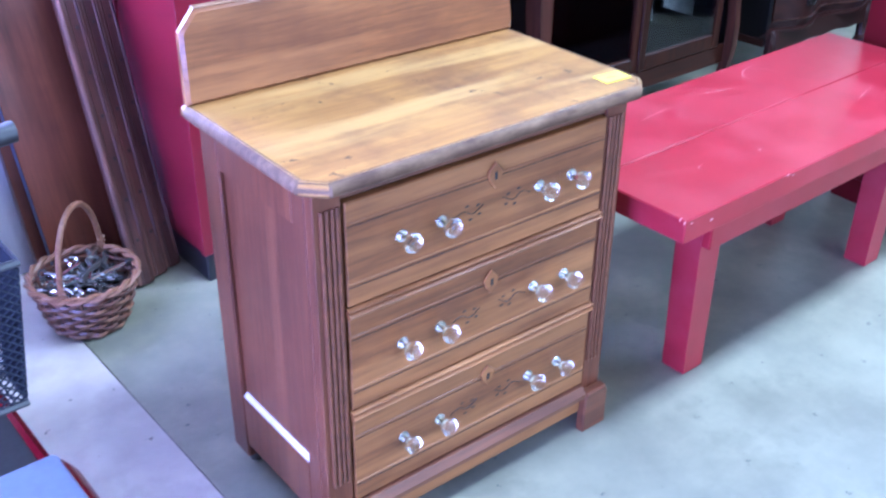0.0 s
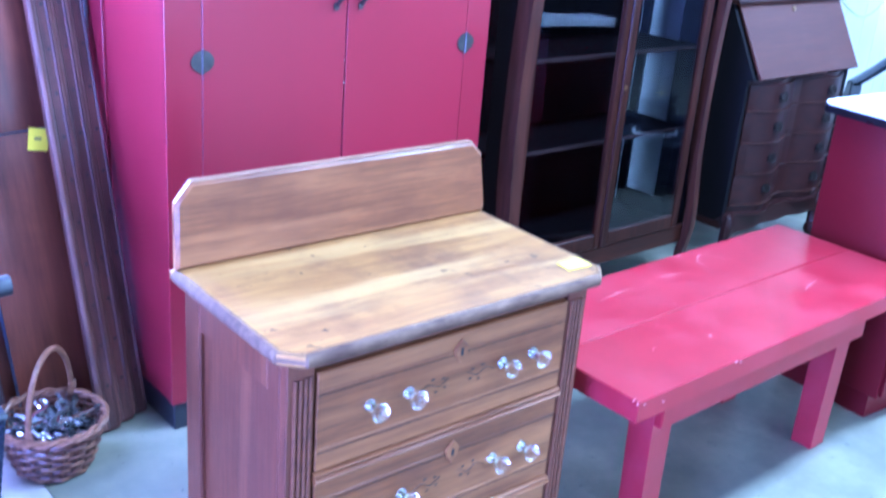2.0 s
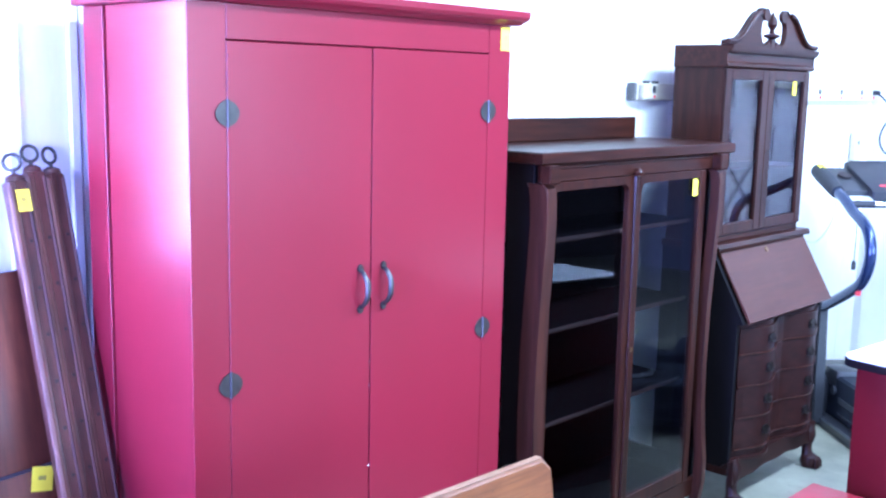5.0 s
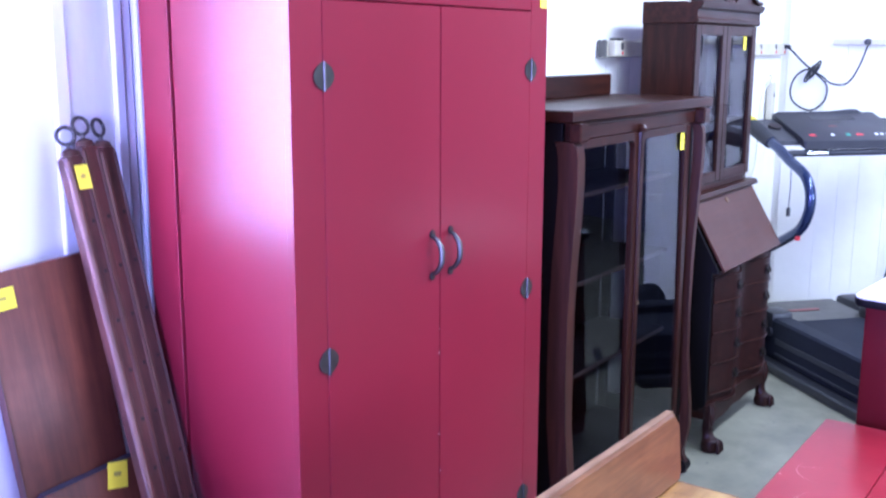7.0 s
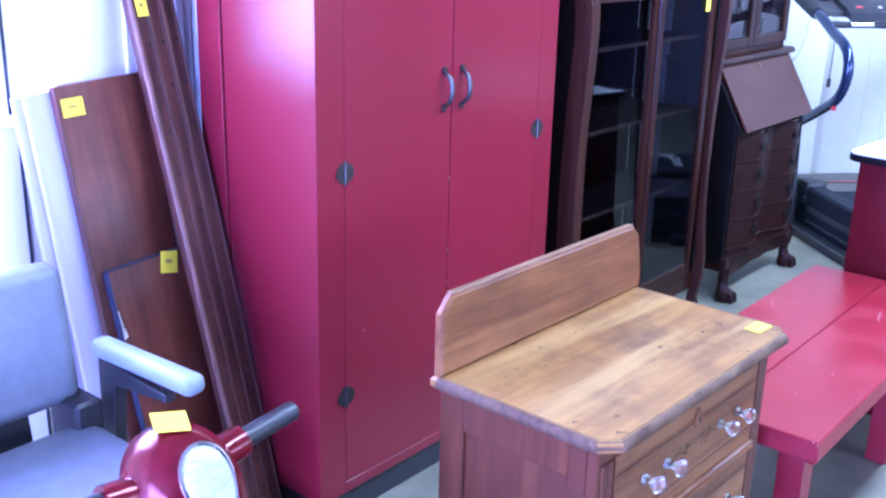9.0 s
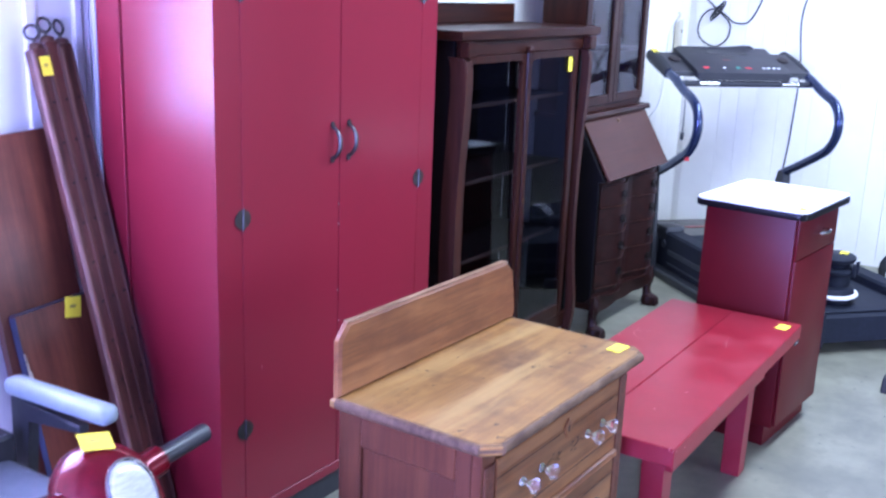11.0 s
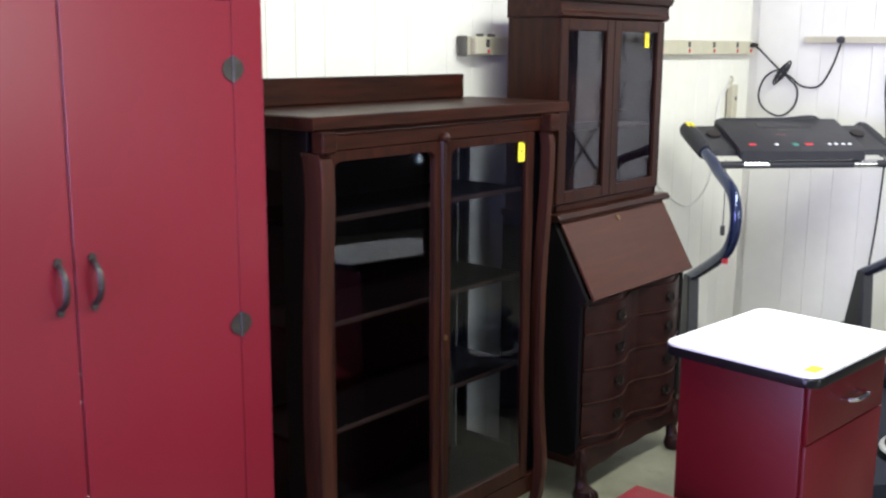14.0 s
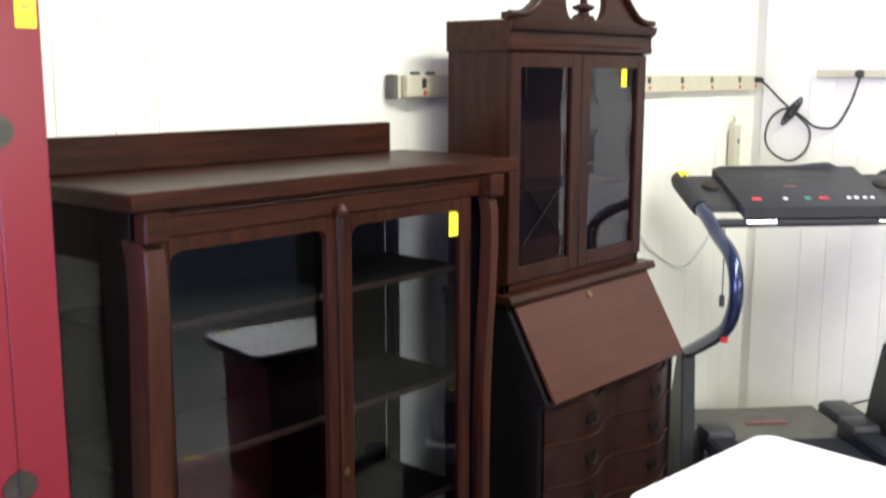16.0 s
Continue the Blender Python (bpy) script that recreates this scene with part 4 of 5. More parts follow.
SCRATCH = surf("bare_scratch", (0.62, 0.34, 0.35), (0.42, 0.12, 0.14), scale=60, rough=0.7, bump=0.0)
for c in ([(1.24, -0.745), (1.255, -0.71), (1.30, -0.685), (1.36, -0.69)], [(0.80, -0.752), (0.86, -0.742), (0.95, -0.738)], [(1.04, -0.73), (1.10, -0.735), (1.16, -0.755)], [(1.33, -0.995), (1.38, -0.978), (1.45, -0.965)], [(0.70, -1.0), (0.715, -0.99), (0.73, -0.988)], [(1.31, -0.69), (1.335, -0.72), (1.35, -0.75)]):
    part("scratch", tube(curve([(x, y, 0.5099) for x, y in c], 5), lambda t: 0.0004 + 0.0008 * math.sin(math.pi * t), 6, flat=0.2), SCRATCH, bn, "pale scratch in the paint")
for x, y, z, r in ((0.497, -1.1285, 0.505, 0.006), (0.503, -1.130, 0.494, 0.004), (0.495, -1.118, 0.508, 0.005), (0.512, -1.1315, 0.500, 0.003), (0.575, -1.1315, 0.487, 0.004), (0.83, -1.131, 0.507, 0.004), (0.85, -1.131, 0.501, 0.003)):
    part("paint_chip", lathe([(0.0, -0.001), (r, 0.0), (0.0, 0.001)], (x, y, z), 7, "y", squash=(1.4, 0.8)), SCRATCH, bn, "pale chip in the paint")
hk = tube(curve([(1.752, -1.11, 0.495), (1.764, -1.115, 0.492), (1.772, -1.118, 0.465), (1.768, -1.118, 0.435), (1.755, -1.112, 0.43)], 5), 0.006, 8)
part("iron_hook", hk, IRON, bn, "curved iron hook on the bench end")

# ---- red metal cabinet with enamel top ----
kc = thing("kitchen_cabinet", (2.01, -0.92, 0), -5.0, "red metal kitchen cabinet with white enamel top", "cabinet")
kx0, kx1, ky0, ky1 = 1.80, 2.245, -1.098, -0.740
part("body", box(kx0, ky0 + 0.018, 0.075, kx1, ky1, 0.8795, 0.006, 2), RED_METAL, kc)
part("toe_kick", box(kx0 + 0.004, ky0 + 0.045, 0.0, kx1 - 0.004, ky1 - 0.004, 0.0745), RED_METAL, kc)
dr = part("drawer", box(kx0 + 0.006, ky0 + 0.006, 0.7205, kx1 - 0.006, ky0 + 0.0175, 0.872, 0.003, 2), RED_METAL, kc)
part("handle", tube(curve([(1.975, ky0 + 0.006, 0.80), (1.980, ky0 - 0.024, 0.802), (2.02, ky0 - 0.03, 0.802), (2.06, ky0 - 0.024, 0.802), (2.066, ky0 + 0.006, 0.80)], 5), 0.006, 8), CHROME, dr, "chrome bow handle")
part("door", box(kx0 + 0.006, ky0 + 0.006, 0.085, kx1 - 0.006, ky0 + 0.0175, 0.7175, 0.003, 2), RED_METAL, kc)


def rounded(x0, y0, x1, y1, r, n=5):
    out = []
    for cx, cy, a0 in ((x1 - r, y1 - r, 0), (x0 + r, y1 - r, 90), (x0 + r, y0 + r, 180), (x1 - r, y0 + r, 270)):
        out += [(cx + r * math.cos(radians(a0 + 90 * k / n)), cy + r * math.sin(radians(a0 + 90 * k / n))) for k in range(n + 1)]
    return out


part("top_rim", prism(rounded(1.752, -1.128, 2.268, -0.712, 0.035), "z", 0.880, 0.9035, 0.003), RIM_BLACK, kc, "black enamel rim")
part("top", prism(rounded(1.754, -1.126, 2.266, -0.714, 0.034), "z", 0.9036, 0.911, 0.002), ENAMEL, kc, "white enamel work surface")
price_tag(pose(1.80, -1.075, 0.9111, 0, 0, -5), 0.05, 0.03, "the white enamel top")

# ---- boards and bed rails leaning beside the wardrobe ----
def leaning(name, x, y_foot, lean, roll, w, h, t, material, label, category, group=""):
    ob = thing(name, (0, 0, 0), 0, label, category, group)
    ob.matrix_world = pose(x, y_foot, 0.004, -lean, roll, 0)
    part("board", box(-w / 2, -t / 2, 0, w / 2, t / 2, h, 0.004, 2), material, ob)
    return ob


leaning("white_board", -0.262, 0.400, 6.6, -2.5, 0.25, 1.19, 0.018, PALE_BOARD, "pale lilac-white board leaning against the door", "board", "pale boards")
leaning("white_board", -0.232, 0.366, 7.4, -3.0, 0.25, 1.20, 0.018, PALE_BOARD, "pale lilac-white board leaning behind the brown leaf", "board", "pale boards")
pl = leaning("table_leaf", -0.165, 0.318, 8.6, -3.0, 0.252, 1.22, 0.022, LEAF_WOOD, "tall walnut-brown table leaf leaning on boards", "table leaf", "leaning leaves")
part("edge_strip", box(-0.1275, -0.0125, 0.0, -0.1262, 0.0125, 1.218), RAIL_WOOD, pl)
price_tag(pl.matrix_world @ Matrix.Translation((-0.088, -0.0115, 1.165)) @ FACE, 0.058, 0.045, "the tall table leaf")
ql = leaning("table_leaf", -0.142, 0.262, 10.5, -3.5, 0.246, 0.765, 0.024, LEAF_WOOD, "short dark walnut table leaf with chipped blue-black edge", "table leaf", "leaning leaves")
part("edge_tape", box(-0.1245, -0.0135, 0.0, -0.1232, 0.0135, 0.763), BLUE_EDGE, ql, "blue-black taped edge")
part("edge_tape", box(-0.122, -0.0135, 0.7652, 0.122, 0.0135, 0.7665), BLUE_EDGE, ql, "blue-black taped edge")
for z0, z1, w in ((0.585, 0.615, 0.012), (0.615, 0.64, 0.006), (0.60, 0.66, 0.004)):
    part("chip", prism([(-0.1225, z0), (-0.1225 + w, z0 + 0.006), (-0.1225 + w * 0.7, z1), (-0.1225, z1 + 0.004)], "y", -0.0142, -0.0125), PALE_CHIP_GLINT, ql, "pale chipped patch")
price_tag(ql.matrix_world @ Matrix.Translation((0.052, -0.0125, 0.740)) @ rot(14, "Y") @ FACE, 0.05, 0.058, "the short table leaf")


def bed_rail(x, y_foot, lean, roll, h, ring_turn):
    ob = thing("bed_rail", (0, 0, 0), 0, "long dark wooden bed rail with an iron ring hook", "bed rail", "leaning bed rails")
    ob.matrix_world = pose(x, y_foot, 0.004, -lean, roll, 0)
    b = prism([(-0.026, -0.008), (-0.020, -0.014), (-0.006, -0.014), (-0.003, -0.010), (0.022, -0.010), (0.026, -0.006), (0.026, 0.013), (-0.026, 0.013)], "z", 0, h, 0.003)
    part("rail", b, RAIL_WOOD, ob)
    # paler bead paints the highlight along the rounded rail edge
    part("rail_bead", tube([(-0.019, -0.0115, 0.004), (-0.019, -0.0115, h - 0.012)], 0.0085, 8), RAIL_HIGHLIGHT, ob, "rounded edge with a painted paler highlight")
    part("rail_bead", tube([(0.021, -0.0085, 0.004), (0.021, -0.0085, h - 0.012)], 0.0045, 6), RAIL_WOOD, ob)
    part("rail_cap", lathe([(0.0, 0.0), (0.024, 0.001), (0.021, 0.012), (0.010, 0.018), (0.0, 0.019)], (0, 0, h), 12, squash=(1, 0.55)), RAIL_WOOD, ob)
    for k in range(12):
        part("peg_hole", lathe([(0.0048, -0.0005), (0.0048, 0.0005), (0, 0.0006)], (0.009, -0.0103, 0.12 + k * 0.11), 8, "y"), CARVED, ob)
    r = tube([(0.019 * math.cos(a * math.pi / 8), 0, h + 0.046 + 0.019 * math.sin(a * math.pi / 8)) for a in range(16)], 0.0042, 8, closed=True)
    tube([(0, 0, h + 0.012), (0, 0, h + 0.028)], 0.005, 8, bm=r)
    part("ring_hook", turned(r, rot(ring_turn, "Z"), (0, 0, h)), IRON, ob, "black iron ring hook")
    return ob


rails = [bed_rail(-0.094, 0.105, 15.6, -0.9, 1.473, -20), bed_rail(-0.046, 0.128, 15.2, -0.8, 1.488, -4), bed_rail(0.002, 0.148, 14.8, -0.7, 1.478, 16)]
price_tag(rails[0].matrix_world @ Matrix.Translation((0.004, -0.0205, 1.425)) @ FACE, 0.032, 0.052, "a leaning bed rail")

# ---- wicker basket of metal hooks ----
wb = thing("wicker_basket", (-0.272, 0.03, 0), 46, "brown woven wicker basket with a tall hoop handle", "basket")
cx, cy = -0.272, 0.03


def bowl_r(z):
    return 0.092 + 0.046 * (z / 0.15) ** 0.8


part("base", lathe([(0.0, 0.0), (0.09, 0.0), (0.093, 0.006), (0.09, 0.012), (0, 0.012)], (cx, cy, 0), 24), WICKER, wb)
wb.matrix_world = wb.matrix_world @ Matrix.Scale(0.9, 4)
NST = 20
for k in range(NST):
    a = 2 * math.pi * k / NST
    part("stake", tube([(cx + bowl_r(z) * math.cos(a), cy + bowl_r(z) * math.sin(a), z) for z in (0.008, 0.05, 0.1, 0.15)], 0.0035, 5, flat=1.6), WICKER, wb)
for row in range(9):
    z = 0.014 + row * 0.0145
    pts = []
    for k in range(NST * 4):
        a = 2 * math.pi * k / (NST * 4)
        off = 0.0055 * math.cos(NST * a / 2 * 1.0 + math.pi * row)
        pts.append((cx + (bowl_r(z) + off) * math.cos(a), cy + (bowl_r(z) + off) * math.sin(a), z + 0.0015 * math.sin(3 * a + row)))
    part("weaver", tube(pts, 0.0045, 5, closed=True, flat=1.35), WICKER if row % 3 else WICKER_PALE, wb)
rim = bmesh.new()
for ph in (0, math.pi):
    tube([(cx + (0.141 + 0.006 * math.cos(9 * a + ph)) * math.cos(a), cy + (0.141 + 0.006 * math.cos(9 * a + ph)) * math.sin(a), 0.152 + 0.006 * math.sin(9 * a + ph)) for a in [2 * math.pi * k / 96 for k in range(96)]], 0.007, 6, closed=True, bm=rim)
part("rim", rim, WICKER_PALE, wb, "braided pale wicker rim")
hp = [Vector((cx + 0.138 * math.cos(a), cy, 0.145 + 0.205 * math.sin(a) ** 0.85)) for a in [math.pi * k / 28 for k in range(29)]]
hd = tube(hp, 0.008, 8)
tw = []
for i, p in enumerate(hp):
    for q in range(3):
        t = (i + q / 3) / 28
        if t <= 1:
            a = math.pi * t
            tw.append(Vector((cx + (0.138 + 0.0035 * math.cos(60 * t)) * math.cos(a), cy + 0.0045 * math.sin(60 * t), 0.145 + (0.205 + 0.0035 * math.cos(60 * t)) * max(0, math.sin(a)) ** 0.85)))
tube(tw, 0.004, 5, bm=hd)
part("handle", hd, WICKER_PALE, wb, "twisted pale wicker hoop handle")
for s in (-1, 1):
    part("handle_wrap", tube([(cx + s * (0.138 + 0.013 * math.cos(2.2 * k)), cy + 0.013 * math.sin(2.2 * k), 0.145 + 0.004 * k) for k in range(12)], 0.004, 5), WICKER_PALE, wb)


def metal_hook(curl, length, metal):
    ob = thing("metal_hook", (0, 0, 0), 0, "dark scrolled metal hook lying in the basket", "hook", "hooks in the basket")
    pts = [(0, 0, 0), (length * 0.5, 0.004, 0.0), (length, 0.0, 0.002)]
    end = [(length + 0.022 * math.sin(t) * (1 - t / 9), 0.022 * (1 - math.cos(t)) * (1 - t / 9), 0.002) for t in (0.6, 1.2, 1.8, 2.5, 3.2, 4.0, 4.8)]
    part("stem", tube(curve(pts + end if curl else pts, 4), lambda s: 0.0068 - 0.002 * s, 7), metal, ob)
    part("eye", tube([(-0.009 + 0.009 * math.cos(k * math.pi / 6), 0.009 * math.sin(k * math.pi / 6), 0) for k in range(12)], 0.0028, 6, closed=True), IRON, ob)
    return ob


protos = [metal_hook(True, 0.10, CHROME), metal_hook(False, 0.13, CHROME), metal_hook(True, 0.075, IRON)]
rng = random.Random(7)
for i in range(27):
    a, r = rng.uniform(0, 6.28), 0.066 * math.sqrt(rng.random())
    yaw = rng.uniform(0, 360)
    c = Vector((cx + r * math.cos(a), cy + r * math.sin(a), 0.087 + 0.0020 * i))
    m = Matrix.Translation(c) @ rot(yaw, "Z") @ rot(rng.uniform(-14, 14), "Y") @ rot(rng.uniform(0, 360), "X") @ Matrix.Translation((-0.05, 0, 0))
    if i < 3:
        protos[i].matrix_world = m
    else:
        copy_thing(protos[i % 3], m)
part("filling", lathe([(0.0, 0.013), (0.094, 0.013), (0.118, 0.07), (0.122, 0.096), (0.06, 0.104), (0.0, 0.106)], (cx, cy, 0), 20), CARVED, wb, "dark heap of small hardware")

# ---- mobility scooter ----
sx = -0.79
sc = thing("mobility_scooter", (sx, -0.3, 0), 0, "metallic red mobility scooter with grey vinyl seat and wire basket", "scooter")


def pillow(x0, y0, z0, x1, y1, z1, r, seg=4):
    return box(x0, y0, z0, x1, y1, z1, r, seg)


part("floor_deck", box(sx - 0.19, -0.66, 0.10, sx + 0.19, -0.06, 0.135, 0.012, 2), RUBBER, sc, "black ribbed foot deck")
for s in (-1, 1):
    part("deck_trim", tube([(sx + s * 0.196, -0.70, 0.13), (sx + s * 0.196, -0.4, 0.122), (sx + s * 0.196, -0.05, 0.13)], 0.014, 8), CANDY, sc)
part("rear_cowl", pillow(sx - 0.2, -0.07, 0.10, sx + 0.2, 0.36, 0.36, 0.06), CANDY, sc)
part("front_cowl", pillow(sx - 0.205, -0.99, 0.10, sx + 0.205, -0.69, 0.275, 0.06), CANDY, sc)
part("front_bumper", pillow(sx - 0.175, -0.95, 0.262, sx + 0.175, -0.74, 0.29, 0.013, 2), COWL_GREY, sc, "pale grey top of the front cowl")
for x, y, r in ((sx - 0.24, 0.2, 0.115), (sx + 0.24, 0.2, 0.115), (sx - 0.16, -0.83, 0.095), (sx + 0.16, -0.83, 0.095)):
    w = part("wheel", lathe([(r * 0.55, -0.035), (r * 0.9, -0.036), (r, -0.02), (r, 0.02), (r * 0.9, 0.036), (r * 0.55, 0.035)], (x, y, r), 24, "x"), RUBBER, sc, "black rubber tyre")
    part("hub", lathe([(0.0, -0.038), (r * 0.5, -0.037), (r * 0.53, 0.0), (r * 0.5, 0.037), (0, 0.038)], (x, y, r), 16, "x"), GREY_LABEL, w, "grey wheel hub")
part("seat_post", tube([(sx, -0.08, 0.34), (sx, -0.08, 0.49)], 0.03, 12), BLACK, sc)
part("seat_cushion", pillow(sx - 0.225, -0.36, 0.47, sx + 0.225, 0.09, 0.565, 0.042), VINYL, sc)
part("seat_piping", tube([(sx + a * 0.218, -0.135 + b * 0.215, 0.525) for a, b in ((-1, -0.9), (-0.9, -1), (0.9, -1), (1, -0.9), (1, 0.9), (0.9, 1), (-0.9, 1), (-1, 0.9))], 0.006, 6, closed=True), VINYL, sc)
part("backrest", turned(pillow(sx - 0.215, 0.075, 0.60, sx + 0.215, 0.155, 0.91, 0.038), rot(-8, "X"), (sx, 0.1, 0.6)), VINYL, sc)
part("back_plate", turned(box(sx - 0.12, 0.156, 0.52, sx + 0.12, 0.168, 0.8, 0.004), rot(-8, "X"), (sx, 0.1, 0.6)), BLACK, sc)
part("recline_bracket", box(sx + 0.16, 0.03, 0.50, sx + 0.225, 0.14, 0.62, 0.008), BLACK, sc)
for s in (-1, 1):
    xa = sx + s * 0.268
    ar = pillow(xa - 0.026, -0.245, 0.688, xa + 0.026, 0.105, 0.732, 0.019)
    part("armrest", turned(ar, rot(-2, "X"), (xa, 0.0, 0.7)), ARM_PAD, sc, "pale grey padded armrest")
    part("arm_bracket", prism([(0.09, 0.687), (-0.15, 0.672), (-0.15, 0.655), (0.03, 0.64), (0.045, 0.47), (0.095, 0.47)], "x", xa - 0.014, xa + 0.014, 0.003), BLACK, sc)
    part("arm_bolt", lathe([(0.009, -0.004), (0.009, 0.004), (0, 0.005)], (xa + s * 0.016, 0.07, 0.66), 10, "x"), CHROME, sc)
hx = sx + 0.022
part("tiller_column", tube([(hx, -0.68, 0.14), (hx, -0.60, 0.45), (hx, -0.555, 0.64)], 0.032, 12), BLACK, sc)
hd = bmesh.new()
bmesh.ops.create_uvsphere(hd, u_segments=28, v_segments=20, radius=1)
for v in hd.verts:
    x, y, z = v.co
    w = 0.098 * (1 - 0.30 * max(0, -z) ** 1.5)
    v.co = Vector((hx + w * math.copysign(abs(x) ** 0.85, x), -0.53 + 0.085 * y * (1 + 0.25 * z) + 0.02 * z, 0.700 + 0.128 * z))
head = part("tiller_head", turned(hd, rot(-20, "X"), (hx, -0.53, 0.72)), CANDY, sc, "glossy metallic red tiller head")
ln = bmesh.new()
bmesh.ops.create_uvsphere(ln, u_segments=20, v_segments=12, radius=1)
for v in ln.verts:
    x, y, z = v.co
    v.co = Vector((hx + 0.042 * x * (1 + 0.25 * z), -0.612 + 0.014 * y + 0.015 * z, 0.722 + 0.068 * z))
part("headlamp", turned(ln, rot(-20, "X"), (hx, -0.53, 0.72)), LENS, head, "oval clear headlamp")
rg = tube([(hx + 0.044 * math.cos(a) * (1 + 0.25 * math.sin(a)), -0.611 + 0.015 * math.sin(a), 0.722 + 0.071 * math.sin(a)) for a in [k * math.pi / 14 for k in range(28)]], 0.004, 6, closed=True)
part("headlamp_ring", turned(rg, rot(-20, "X"), (hx, -0.53, 0.72)), CHROME, head, "chrome lamp ring")
for s in (-1, 1):
    part("handlebar_stub", tube([(hx + s * 0.06, -0.515, 0.735), (hx + s * 0.135, -0.51, 0.742)], 0.03, 12), CANDY, head)
    part("grip", tube([(hx + s * 0.13, -0.51, 0.742), (hx + s * 0.15, -0.51, 0.745), (hx + s * 0.255, -0.505, 0.752), (hx + s * 0.26, -0.505, 0.752)], 0.0185, 12), BLACK, head, "black rubber hand grip")
price_tag(Matrix.Translation((hx + 0.0, -0.505, 0.829)) @ rot(18, "X") @ rot(-24, "Z"), 0.058, 0.046, "the red scooter's tiller")

# wire basket on the front of the scooter
wk = bmesh.new()
bx0, bx1, by0, by1, bz0, bz1 = sx - 0.155, -0.645, -0.885, -0.775, 0.50, 0.727


def bpt(u, v, w):
    k = 0.82 + 0.18 * w
    mx, my = (bx0 + bx1) / 2, (by0 + by1) / 2
    return (mx + (bx0 + (bx1 - bx0) * u - mx) * k, my + (by0 + (by1 - by0) * v - my) * k, bz0 + (bz1 - bz0) * w)


N = 17
for i in range(-N, N * 2):
    for slope in (1, -1):
        for v in (0, 1):
            seg = [(i / N + slope * w, v, w) for w in [k / N for k in range(N + 1)]]
            seg = [q for q in seg if 0 <= q[0] <= 1]
            if len(seg) > 1:
                tube([bpt(*q) for q in seg], 0.0017, 4, bm=wk)
        for u in (0, 1):
            seg = [(u, i / N + slope * w, w) for w in [k / N for k in range(N + 1)]]
            seg = [q for q in seg if 0 <= q[1] <= 1]
            if len(seg) > 1:
                tube([bpt(*q) for q in seg], 0.0017, 4, bm=wk)
for i in range(N + 1):
    tube([bpt(i / N, 0, 0), bpt(i / N, 1, 0)], 0.0017, 4, bm=wk)
basket = part("wire_basket", wk, NAVY, sc, "black diamond-mesh wire basket", soft=False)
for w in (0, 1):
    part("basket_rim", tube([bpt(0, 0, w), bpt(1, 0, w), bpt(1, 1, w), bpt(0, 1, w)], 0.006, 8, closed=True), BLACK, basket)
part("basket_bracket", prism([(-0.60, 0.50), (-0.60, 0.53), (-0.785, 0.60), (-0.785, 0.57)], "x", sx - 0.04, sx + 0.02, 0.003), BLACK, sc)

# ---- treadmill, turned towards the corner ----
tm = new("treadmill")
tm.matrix_world = pose(4.015, -0.176, 0, 0, 0, -42)
BASES[tm.name] = Vector((0, 0, 0))
tagged(tm, "dark blue and black folding treadmill standing in the corner", "treadmill")
TU = 0.437
part("deck", prism([(-1.3, 0.06), (-1.3, 0.18), (-1.22, 0.205), (0.19, 0.205), (0.19, 0.06)], "x", -0.33, 0.33, 0.006), NAVY, tm)
part("running_belt", prism([(-1.27, 0.198), (-1.22, 0.209), (0.19, 0.209), (0.19, 0.2055), (-1.22, 0.2055)], "x", -0.24, 0.24), NAVY, tm, "dark blue-black running belt")
